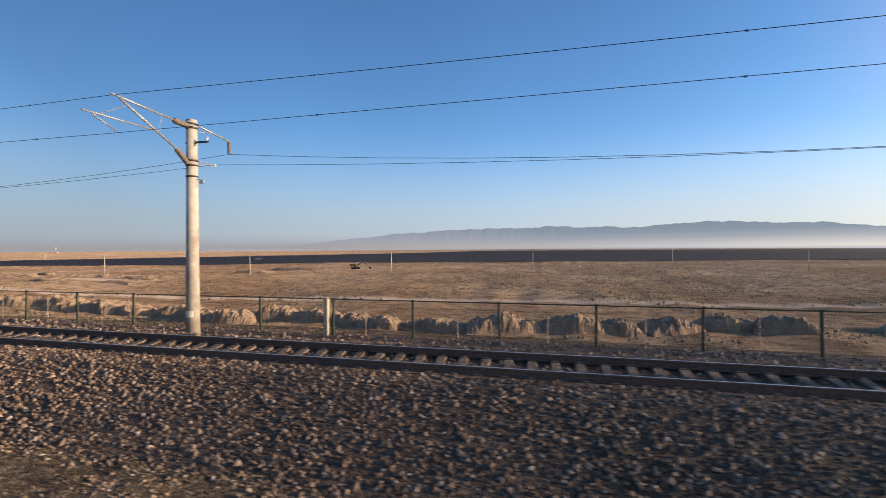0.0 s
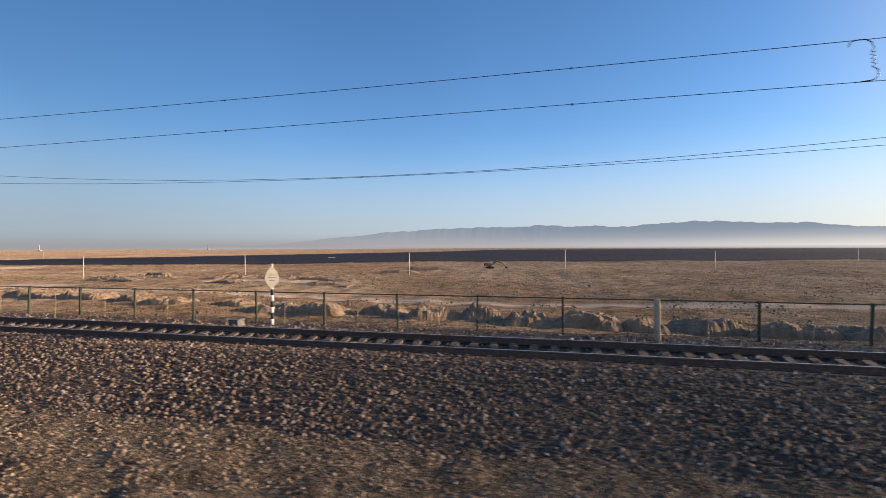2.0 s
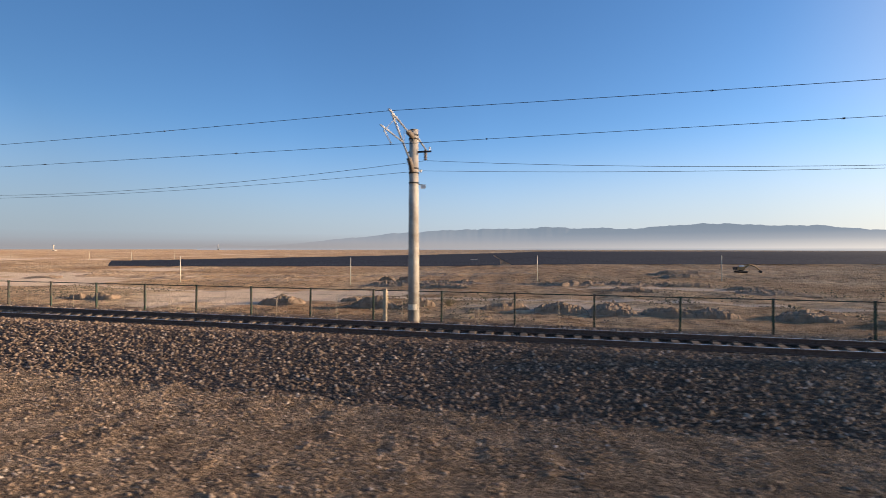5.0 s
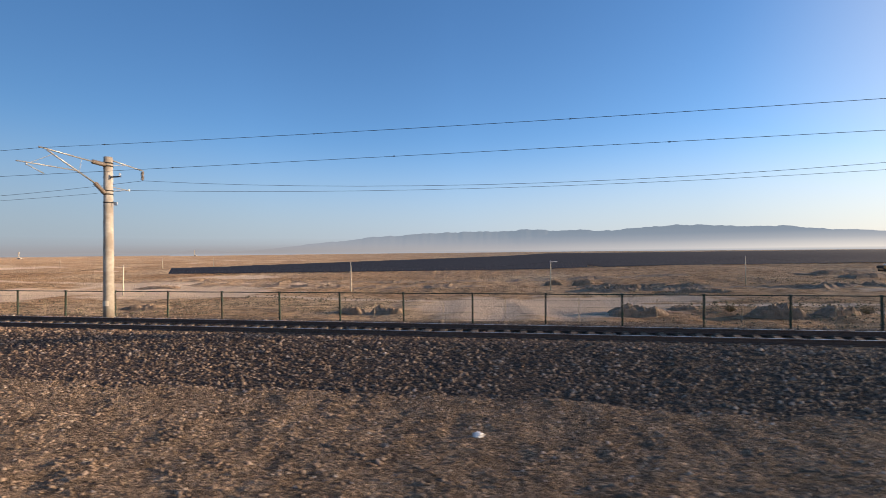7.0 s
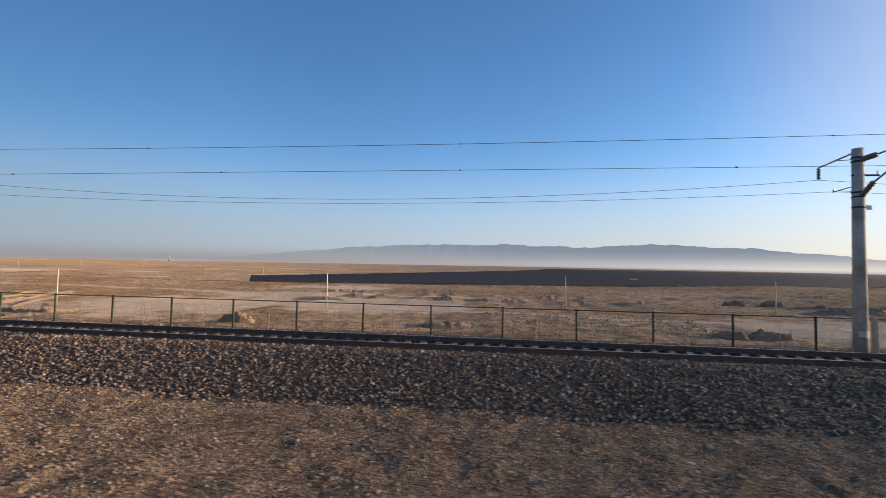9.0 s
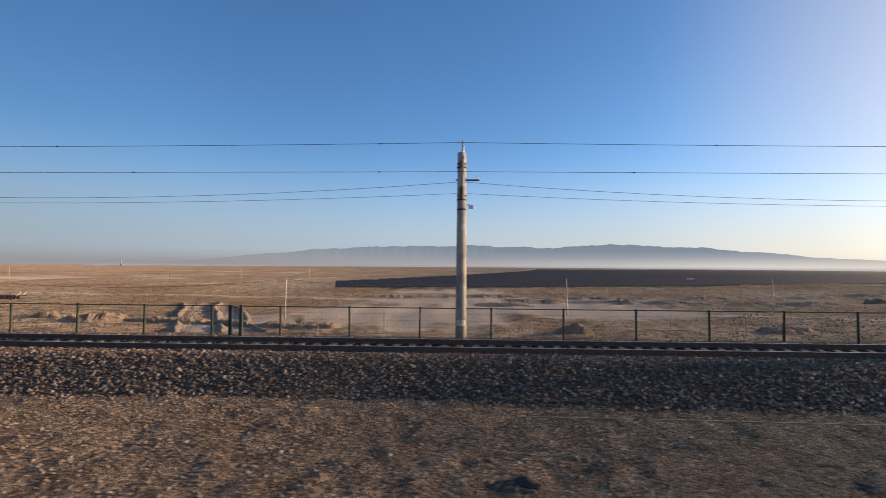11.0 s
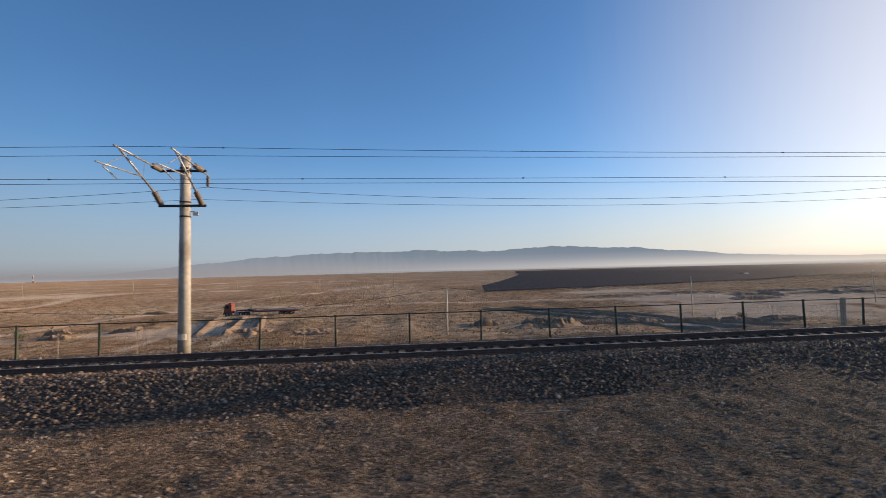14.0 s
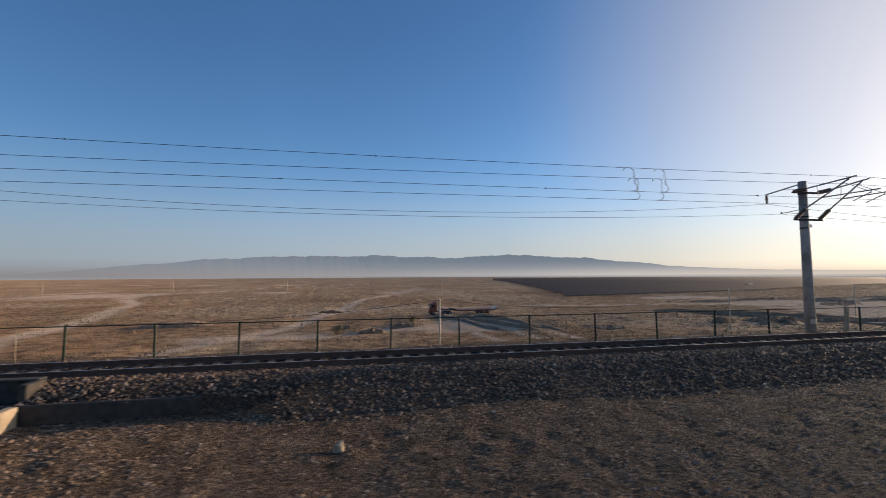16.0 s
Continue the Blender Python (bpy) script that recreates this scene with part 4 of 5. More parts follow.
for a, b in zip(fs, fs[1:]):
    pa, pb = at(a, track(a) + FENCE_OFF), at(b, track(b) + FENCE_OFF)
    up = lambda h: Vector((0, 0, h))
    rod(rails_bm, pa + up(0.67), pb + up(0.67), 0.020, seg=4)
    for h in (-0.5, -0.2, 0.1, 0.4):
        rod(thin, pa + up(h), pb + up(h), 0.0035, seg=3)
    if noise.noise((a * 0.05, 2, 0)) > -0.1:
        mid = pa.lerp(pb, 0.5 + random.uniform(-0.08, 0.08))
        rod(lace, mid + up(-0.75), mid + up(0.5 + random.uniform(-0.25, 0.1)), 0.010, seg=4)
part("top_rail", rails_bm, FENCE_GREEN, fence)
part("mesh_wires", thin, FENCE_GREEN, fence)
part("thin_stakes", lace, TAN_CONCRETE, fence, "thin grey stakes between the posts")


for s in (403.1, 403.6):
    gate = link_mesh("gate_post", box(bmesh.new(), (0, 0, 0.74), (0.14, 0.12, 1.52), bevel=0.01), FENCE_GREEN, None)
    gate.matrix_world = place(s, track(s) + FENCE_OFF - 0.12, -0.76)
    tagged(gate, "thick green steel gate post in the fence", "gate post", "gate posts")


def stone_post(s, tilt):
    bm = box(bmesh.new(), (0, 0, 0.75), (0.17, 0.17, 1.5), bevel=0.02)
    box(bm, (0, 0, 1.52), (0.14, 0.14, 0.05), bevel=0.015)
    ob = link_mesh("concrete_post", bm, TAN_CONCRETE, None)
    ob.matrix_world = place(s, track(s) + FENCE_OFF - 0.35, -0.76) @ pose(0, 0, 0, tilt, tilt * 0.6)
    tagged(ob, "pale square concrete post standing at the fence", "post", "concrete posts at the fence")


for s, t in ((7.6, 2), (71.8, -1), (132.8, 1), (191.0, 1), (308.6, -1), (415.4, 1), (476.6, 1), (535.2, -1), (541.8, 2)):
    stone_post(s, t)


# ---------------------------------------------------------------- signal, marker and boxes beside the track
def signal(s, d):
    root = empty("railway_signal", place(s, d, -0.72), "three-lamp colour signal on a pale concrete post with a ladder", "railway signal")
    part("post", rod(bmesh.new(), (0, 0, -0.3), (0, 0, 6.05), 0.155, 0.095, 16), POST_CONCRETE, root, "pale concrete post", True)
    bm = bmesh.new()
    for i in range(10):
        rod(bm, (0, 0, 0.4 + i * 0.55), (0, 0, 0.43 + i * 0.55), 0.156 - 0.010 * i * 0.55 + 0.004, seg=14)
    part("bands", bm, BRACKET, root)
    part("backboard", box(bmesh.new(), (-0.52, -0.02, 5.35), (0.10, 0.62, 1.05), bevel=0.04), WEIGHT, root, "grey backing board")
    for i in range(3):
        z = 5.68 - i * 0.32
        lamp = part("lamp_head", rod(bmesh.new(), (-0.58, -0.02, z), (-0.30, -0.02, z), 0.13, 0.15, 14), BLACK_PAINT, root, smooth=True)
        hood = bmesh.new()
        seg = 10
        ring = []
        for k in range(seg + 1):
            a = math.pi * k / seg
            ring.append((hood.verts.new((-0.58, -0.02 + 0.15 * math.cos(a), z + 0.15 * math.sin(a))),
                         hood.verts.new((-0.98 + 0.22 * (1 - math.sin(a)), -0.02 + 0.13 * math.cos(a), z + 0.10 * math.sin(a))),))
        for p, q in zip(ring, ring[1:]):
            hood.faces.new((p[0], p[1], q[1], q[0]))
        bmesh.ops.solidify(hood, geom=hood.faces[:], thickness=0.012)
        part("hood", hood, BLACK_PAINT, lamp, "black sun hood")
    bm = rod(bmesh.new(), (-0.5, 0, 5.88), (0.02, 0, 5.88), 0.03)
    rod(bm, (-0.5, 0, 4.85), (0.02, 0, 4.85), 0.03)
    part("bracket", bm, BRACKET, root)
    pts = [(-0.45, 0, 4.8), (-0.3, 0, 4.6), (-0.15, 0, 4.35), (-0.12, 0, 3.9), (-0.14, 0, 2.8)]
    bm = bmesh.new()
    for a, b in zip(pts, pts[1:]):
        rod(bm, a, b, 0.022, seg=6)
    part("conduit", bm, BRACKET, root)
    bm = bmesh.new()
    for y in (-0.17, 0.17):
        rod(bm, (0.72, y + 0.1, -0.1), (0.30, y + 0.1, 5.40), 0.024, seg=6)
        rod(bm, (0.30, y + 0.1, 5.40), (0.05, y + 0.05, 5.55), 0.024, seg=6)
    part("ladder_rails", bm, BRACKET, root)
    for i in range(17):
        z = 0.2 + i * 0.3
        x = 0.72 - 0.42 * (z + 0.1) / 5.5
        part("rung", rod(bmesh.new(), (x, -0.07, z), (x, 0.27, z), 0.012, seg=5), BRACKET, root)
    bm = rod(bmesh.new(), (0.05, 0, 3.95), (0.41, 0.1, 3.95), 0.025, seg=6)
    rod(bm, (0.05, 0, 1.05), (0.63, 0.1, 1.05), 0.025, seg=6)
    part("ladder_stay", bm, BRACKET, root)


signal(116.6, track(116.6) + 2.45)


def marker(s, d):
    root = empty("track_marker", place(s, d, -0.72, 28), "pointed cream marker board on a black and white striped post", "marker sign")
    for i in range(8):
        part("stripe", rod(bmesh.new(), (0, 0, i * 0.22), (0, 0, (i + 1) * 0.22), 0.055, seg=10), BLACK_PAINT if i % 2 else WHITE_PAINT, root, smooth=True)
    bm = bmesh.new()
    rod(bm, (0, -0.055, 2.20), (0, -0.085, 2.20), 0.30, seg=8)
    for v in bm.verts:
        up = v.co.z - 2.20
        v.co.x *= 0.84
        v.co.z = 2.20 + up * (1.45 if abs(up) > 0.25 else 1.0)
    part("board", bm, CREAM_PAINT, root, "cream board drawn out to a point above and below")
    part("cap", rod(bmesh.new(), (0, -0.03, 2.56), (0, -0.03, 2.72), 0.05, 0.03, seg=8), CREAM_PAINT, root)
    bm = bmesh.new()
    for i, w in enumerate((0.22, 0.28, 0.18)):
        box(bm, (0, -0.09, 2.30 - i * 0.1), (w, 0.006, 0.022))
    part("lettering", bm, SUPPORT, root, "faded bars of lettering")
    part("post", rod(bmesh.new(), (0, 0, 1.76), (0, 0, 2.60), 0.045, seg=10), WHITE_PAINT, root)


marker(85.68, track(85.68) + 2.6)


def cable_box(s, d, size, rz):
    bm = box(bmesh.new(), (0, 0, size[2] / 2), size, bevel=0.025)
    for v in bm.verts:
        if v.co.z > size[2] * 0.8:
            v.co.x *= 0.86
            v.co.y *= 0.86
    root = link_mesh("cable_box", bm, WEIGHT, None)
    root.matrix_world = place(s, d, -0.76, rz)
    tagged(root, "squat grey concrete cable box beside the track", "cable box", "cable boxes")
    lid = part("lid", box(bmesh.new(), (0, 0, size[2] + 0.02), (size[0] * 0.92, size[1] * 0.92, 0.05), bevel=0.01), WEIGHT, root)


for s, off, size in ((101.8, 3.3, (0.55, 0.5, 0.55)), (118.0, 3.3, (0.75, 0.6, 0.45)), (115.3, 3.1, (0.6, 0.6, 0.55)), (87.6, 3.1, (0.5, 0.45, 0.5))):
    cable_box(s, track(s) + off, size, random.uniform(-10, 10))

# ---------------------------------------------------------------- culvert and duct on the near side
cul = empty("culvert", place(582.8, 12.02, -1.3), "concrete culvert pit beside the track, shade painted on its walls", "culvert")
# shade painted in: walls and floor dark, only the sun-facing wing wall light
part("headwall", box(bmesh.new(), (-0.2, 0.82, 0.62), (12.0, 0.22, 1.28), bevel=0.02), DARKENED, cul)
part("coping", box(bmesh.new(), (-0.2, 0.80, 1.29), (12.1, 0.30, 0.06), bevel=0.015), DARKENED, cul)
part("end_wall", box(bmesh.new(), (5.85, 0.42, 0.72), (0.2, 0.62, 1.14), bevel=0.02), DARKENED, cul)
part("wing_wall", box(bmesh.new(), (5.85, -1.2, 0.50), (0.24, 2.1, 0.72), bevel=0.02), TAN_CONCRETE, cul, "tan wing wall, its lit tone put in the colour")
part("retaining_wall", box(bmesh.new(), (1.8, -0.02, 0.48), (16.2, 0.18, 0.74), bevel=0.02), DARKENED, cul)
part("pit_floor", box(bmesh.new(), (-0.2, 0.4, 0.36), (12.0, 0.66, 0.1)), DARKENED, cul)
pts = [at(s, track(s) - 4.25 + 0.10 * math.sin(s * 0.13), -0.945 + 0.02 * math.sin(s * 0.23)) for s in np.arange(372, 640, 2.0)]
cable("cable_duct", pts, 0.011, "thin pale cable duct lying on the soil along the track", mat=TAN_CONCRETE, category="cable duct")


# ---------------------------------------------------------------- single stones on the soil
def loose_stone(s, d, size, mat, label):
    rs1 = random.Random(round(s * 10))
    bm = bmesh.new()
    bmesh.ops.create_icosphere(bm, subdivisions=2, radius=1.0)
    for v in bm.verts:
        v.co *= 0.82 + 0.34 * noise.noise(v.co * 1.7 + Vector((s, d, 0)))
        v.co = Vector((v.co.x * size[0] / 2, v.co.y * size[1] / 2, max(-0.35, v.co.z) * size[2]))
    ob = link_mesh("loose_stone", bm, mat, None)
    ob.matrix_world = place(s, d, float(verge_height(np.array([s]), np.array([d]))[0]) + size[2] * 0.25, rs1.uniform(-40, 40))
    tagged(ob, label, "stone", "loose stones on the track side")


for s, d, size, mat in ((569.3, 8.98, (0.26, 0.22, 0.22), TAN_CONCRETE), (556.3, 11.2, (0.14, 0.12, 0.10), WHITE_PAINT), (54.8, 6.9, (0.42, 0.24, 0.10), TAN_CONCRETE),
                        (45.7, 6.3, (0.20, 0.16, 0.10), WHITE_PAINT), (255.3, 7.86, (0.24, 0.16, 0.09), WHITE_PAINT), (291.2, 9.7, (0.18, 0.16, 0.14), TAN_CONCRETE),
                        (133.1, 5.76, (0.20, 0.17, 0.10), TAN_CONCRETE), (410.6, 8.2, (0.46, 0.30, 0.14), DARKENED), (458.5, 7.3, (0.22, 0.18, 0.10), WHITE_PAINT),
                        (403.8, 8.2, (0.13, 0.12, 0.09), WHITE_PAINT), (392.1, 6.94, (0.50, 0.30, 0.12), DARKENED), (129.1, 6.65, (0.44, 0.26, 0.12), DARKENED)):
    loose_stone(s, d, size, mat, "single pale stone lying on brown soil" if mat is not DARKENED else "dark lump lying on the soil")


# ---------------------------------------------------------------- utility poles on the plain
def utility_pole(m):
    root = empty("utility_pole", m, "tall pale concrete utility pole standing on the desert plain", "utility pole", "utility poles on the plain")
    part("pole", rod(bmesh.new(), (0, 0, -0.8), (0, 0, 8.5), 0.17, 0.11, 10), POST_CONCRETE, root, smooth=True)
    part("cap_bracket", box(bmesh.new(), (0, 0, 8.2), (0.5, 0.08, 0.08)), BRACKET, root)
    part("pin_insulator", rod(bmesh.new(), (0, 0, 8.5), (0, 0, 8.68), 0.04, 0.03, 6), WHITE_PAINT, root)
    return root


POLES = [(-120, 205), (-60, 192), (0, 179), (60, 166), (120.2, 153.2), (181.9, 138.8), (242.5, 125.5), (302.5, 118.5), (365.7, 102.0),
         (430.9, 90.2), (490.4, 75.1), (557.6, 58.3), (618, 45)]
first_pole = None
for s, d in POLES:
    m = place(s, d, height(s, d), random.uniform(0, 360)) @ pose(0, 0, 0, random.uniform(-0.6, 0.6), random.uniform(-0.6, 0.6))
    if first_pole is None:
        first_pole = utility_pole(m)
    else:
        copy_thing(first_pole, m)
for s, d in ((620, 300), (560, 298), (505, 296), (700, 310), (790, 320)):
    copy_thing(first_pole, place(s, d, height(s, d)))
cable("pole_line_cable", span_points([(s, d, height(s, d) + 8.35) for s, d in POLES], 1.0), 0.018, "dark telephone cable slung between the utility poles")


# ---------------------------------------------------------------- solar field
def solar_row(start, run, u_from, u_to):
    """One long unbroken row of tilted panels; start and run in plan (s, d)."""
    verts, faces = [], []
    nx, ny = -run[1], run[0]
    if ny < 0:
        nx, ny = -nx, -ny
    n = 30
    for i in range(n + 1):
        u = u_from + (u_to - u_from) * i / n
        s, d = start[0] + run[0] * u, start[1] + run[1] * u
        zg = float(plain(np.array(s))) - 0.05
        for off, z in ((0, 0.55), (2.9, 3.75), (2.95, 3.70), (0.05, 0.50)):
            verts.append(at(s + nx * off, d + ny * off, zg + z))
    for i in range(n):
        for q in range(4):
            faces.append((4 * i + q, 4 * i + 4 + q, 4 * i + 4 + (q + 1) % 4, 4 * i + (q + 1) % 4))
    faces += [(0, 1, 2, 3), (4 * n + 3, 4 * n + 2, 4 * n + 1, 4 * n)]
    row = mesh_from("solar_rack", verts, faces, PANEL, smooth=False)
    tagged(row, "long tilted rack of dark solar glass", "solar rack", "rows of the solar field")


def front_array(start, run, u_from, count):
    """The nearest row, panel by panel on steel posts."""
    root = empty("solar_rack", place(start[0], start[1], float(plain(np.array(start[0]))) - 0.05), "front row of dark solar panels on pale steel posts", "solar rack",
                 "rows of the solar field")
    bm = bmesh.new()
    box(bm, (0, 1.45, 2.15), (2.16, 4.3, 0.06), pose(0, 0, 0, 47.8))
    panel_me = bpy.data.meshes.new("solar_panel")
    bm.to_mesh(panel_me)
    bm.free()
    panel_me.materials.append(PANEL)
    bm = rod(bmesh.new(), (-1.06, 0.1, -0.3), (-1.06, 0.1, 1.7), 0.05, seg=4)
    rod(bm, (-1.06, 2.3, -0.3), (-1.06, 2.3, 2.9), 0.06, seg=4)
    box(bm, (-1.1, 1.45, 2.15), (0.05, 4.3, 0.05), pose(0, 0, 0, 47.8))
    post_me = bpy.data.meshes.new("support")
    bm.to_mesh(post_me)
    bm.free()
    post_me.materials.append(SUPPORT)
    for i in range(count):
        u = u_from + i * 2.25
        s, d = start[0] + run[0] * u, start[1] + run[1] * u
        m = place(s, d, float(plain(np.array(s))) - 0.05, math.degrees(math.atan2(run[1], -run[0])))
        for nm, me in (("solar_panel", panel_me), ("support", post_me)):
            ob = new(nm, me)
            ob.parent = root
            ob.matrix_parent_inverse = root.matrix_world.inverted()
            ob.matrix_world = m


RUN = (-0.976, 0.214)
for j in range(88):
    st = (454.6 - 0.366 * 10.0 * j, 207.0 + 0.93 * 10.0 * j)
    end = 1050 if j < 6 else 1500
    lane = 258.0 - 4.8 * j
    if j == 0:
        front_array(st, RUN, 0, 114)
        solar_row(st, RUN, lane + 7, end)
    elif lane > 12:
        solar_row(st, RUN, 0 if j % 3 else 4.5, lane)
        solar_row(st, RUN, lane + 7, end)
    else:
        solar_row(st, RUN, 0 if j % 3 else 4.5, end)


def equipment_cabin(s, d):
    root = empty("equipment_cabin", place(s, d, float(plain(np.array(s))) - 0.05, 12), "white steel equipment cabin standing among the solar racks", "cabin")
    part("body", box(bmesh.new(), (0, 0, 2.1), (4.4, 2.4, 3.4), bevel=0.04), WHITE_PAINT, root)
    part("roof", box(bmesh.new(), (0, 0, 3.88), (4.7, 2.7, 0.16), bevel=0.03), WHITE_PAINT, root)
    part("plinth", box(bmesh.new(), (0, 0, 0.15), (4.6, 2.6, 0.7)), CONCRETE, root)
    for x in (-1.0, 1.0):
        part("door", box(bmesh.new(), (x, -1.215, 1.6), (1.0, 0.03, 2.1)), GALVANISED, root, "grey steel door")


equipment_cabin(224.0, 285.0)


# ---------------------------------------------------------------- spoil banks and earth heaps
def spoil_bank(way, width, high, seed, ragged=1.0):
    """A ragged bank of dug earth heaped along way points (s, d)."""
    verts, faces = [], []
    k = 24
    lengths = [math.dist(a, b) for a, b in zip(way, way[1:])]
    total = sum(lengths)
    steep_way = abs(way[-1][1] - way[0][1]) > abs(way[-1][0] - way[0][0])
    steps = int(total / 0.45)
    for i in range(steps + 1):
        u = i / steps * total
        for q, ln in enumerate(lengths):
            if u <= ln or q == len(lengths) - 1:
                break
            u -= ln
        a, b = way[q], way[q + 1]
        s, d = a[0] + (b[0] - a[0]) * u / ln, a[1] + (b[1] - a[1]) * u / ln
        ends = min(1.0, i * 0.45 / 5, (steps - i) * 0.45 / 5)
        crest = 0.18 + 0.82 * min(1.0, max(0.0, 0.5 + 1.2 * noise.fractal((s * 0.06, seed, 0.3), 0.7, 2.2, 5)))
        for j in range(k + 1):
            y = j / k * 2 - 1
            off = y * width / 2 * (0.8 + 0.3 * noise.noise((s * 0.2, seed, 6))) + 2.0 * noise.noise((s * 0.10, seed, 9))
            shape = max(0.0, 1 - abs(y) ** 1.5) ** 1.2
            rough = noise.fractal((s * 0.55, off * 0.55, seed), 0.75, 2.2, 5)
            ridge = 1 - abs(noise.noise((s * 0.9, off * 0.5, seed + 8))) * 2.0
            cut = 1 - abs(noise.noise((s * 0.28, off * 0.3, seed + 3))) * 2.2
            torn = crest * max(0.1, 0.45 + 0.38 * ridge + 0.75 * rough + 0.3 * cut)
            h = high * ends * shape * (ragged * torn + (1 - ragged) * (0.8 + 0.15 * rough)) - (0.10 if abs(y) < 0.97 else 0.7)
            across = off if steep_way else 0.0
            verts.append((s + across, d + off - across, h))
    flat = np.array(verts)
    flat[:, 2] += ground_height(flat[:, 0], flat[:, 1])
    verts = [at(*v) for v in flat.tolist()]
    for i in range(steps):
        for j in range(k):
            a = i * (k + 1) + j
            faces.append((a, a + 1, a + k + 2, a + k + 1))
    ob = mesh_from("spoil_bank", verts, faces, EARTH, smooth=False)
    tagged(ob, "ragged bank of dug pale brown earth below the embankment", "earth bank", "earth banks")


spoil_bank([(202, 120), (240, 122)], 9.0, 1.3, 14.0)
for k, (a, b) in enumerate((((425, 68), (458, 118)), ((432, 68), (468, 125)), ((440, 68), (476, 122)),
                           ((526, 78), (536, 116)), ((532, 80), (541, 117)), ((538, 82), (548, 118)))):
    spoil_bank([a, b], 3.0, 0.85, 17.0 + k, 0.3)
spoil_bank([(460, 85), (468, 82), (478, 79)], 6.0, 1.6, 18.0)
spoil_bank([(376, 139), (340, 137), (303, 134), (262, 140)], 16.0, 0.9, 25.0)
spoil_bank([(430, 152), (380, 154), (320, 157), (250, 168), (180, 180)], 16.0, 0.8, 27.0)
spoil_bank([(130, 128), (180, 120), (235, 135)], 11.0, 1.1, 29.0)


def mound(s, d, length, width, high, seed, rz):
    n, k = 44, 30
    verts, faces = [], []
    for j in range(k + 1):
        for i in range(n + 1):
            x, y = (i / n * 2 - 1), (j / k * 2 - 1)
            yy = (y + 0.55) / 1.55 if y > -0.55 else (y + 0.55) / 0.30
            r = math.hypot(x * (0.94 if x < 0 else 1.0), yy) * (1 + 0.38 * noise.noise((x * 1.5 + seed, y * 1.2, 1.0)))
            cone = max(0.0, 1 - r ** 3.0) ** 0.85
            lump = 0.92 + 0.34 * noise.fractal((x * 1.7 + seed, y * 1.4, seed * 1.7), 0.95, 2.2, 4) - 0.24 * abs(noise.noise((x * 2.6 + seed * 2, y * 2.6, 4.0)))
            crumb = 0.30 * noise.fractal((x * length * 0.75, y * width * 0.75, seed), 0.6, 2.3, 4) * min(1.0, cone * 2)
            edge = (1 - x ** 8) * (1 - y ** 8)
            h = (0.62 * high * cone * max(0.2, lump) + crumb) * edge - 0.14 - 0.5 * (edge < 0.02)
            px, py = x * length / 2, y * width / 2
            verts.append((px, py, h))
    for j in range(k):
        for i in range(n):
            a = j * (n + 1) + i
            faces.append((a, a + 1, a + n + 2, a + n + 1))
    ob = mesh_from("earth_mound", verts, faces, EARTH, smooth=False)
    ob.matrix_world = place(s, d, height(s, d), rz)
    tagged(ob, "rough heap of pale brown earth on the plain", "earth mound", "earth mounds")


rs = random.Random(7)
MOUNDS = [(239, 151, 7, 3.0), (229, 147, 8, 3.4), (160, 105, 12, 1.8), (142, 123, 14, 1.8), (131, 114, 12, 1.6), (206, 113, 14, 1.8), (128, 165, 16, 2.4), (213, 73, 9, 3.4), (204, 73, 6, 2.2), (233, 75, 10, 3.0), (222, 84, 6, 1.4), (277, 75, 7, 2.4), (284, 74, 6, 2.2), (332, 78, 11, 1.7),
          (372, 75, 8, 2.6), (420, 79, 10, 1.3), (428, 80, 10, 1.4), (438, 82, 12, 2.0), (448, 84, 11, 1.7), (457, 85, 11, 1.6),
          (469, 86, 10, 2.4), (481, 86, 6, 2.4), (378, 128, 18, 1.2), (62, 112, 20, 0.8), (130, 108, 16, 1.1),
          (516, 84, 12, 1.5), (530, 88, 9, 1.2), (578, 141, 8, 1.4), (572, 96, 6, 1.7), (566, 88, 6, 1.5), (558, 97, 7, 1.3),
          (612, 112, 18, 2.0)]
for i, (s, d, length, high) in enumerate(MOUNDS):
    mound(s, d, length, length * rs.uniform(0.5, 0.75), high, i * 1.37, rs.uniform(-12, 12))


# dump heaps, one lorry load beside the other, along the foot of the embankment
HEAP_LINE = [(-60, 58), (-30, 55), (-5, 52), (30, 51), (62, 55), (112, 61), (140, 63), (165, 67), (196, 71)]
s = -60.0
while s < 196:
    d = float(np.interp(s, [p[0] for p in HEAP_LINE], [p[1] for p in HEAP_LINE])) + rs.uniform(-1.6, 1.6)
    wide = rs.uniform(6.0, 9.5)
    mound(s, d, wide, rs.uniform(6.0, 8.5), rs.uniform(2.2, 3.1) * (1.0 if s < 112 else 0.75), s * 0.77, rs.uniform(-20, 20))
    s += wide * rs.uniform(0.75, 1.15) + (rs.uniform(4, 10) if rs.random() < (0.12 if s < 112 else 0.4) else 0)
mound(119, 188, 26, 12, 2.6, 61.3, 4)


def bare(s, d):
    """Smooth sand flats, where nothing grows or lies about."""
    out = np.zeros(len(s), bool)
    for s0, d0, rs0, rd0 in SAND:
        out |= np.hypot((s - s0) / rs0, (d - d0) / rd0) < 1.05
    return out


def on_plain(rs_, s):
    o = 24 + np.abs(rs_.normal(0, 60, len(s)))
    base = np.interp(s, TRACK_S, TRACK_D)
    return o, ground_height(s, base + o) - 3.0 * bare(s, base + o)


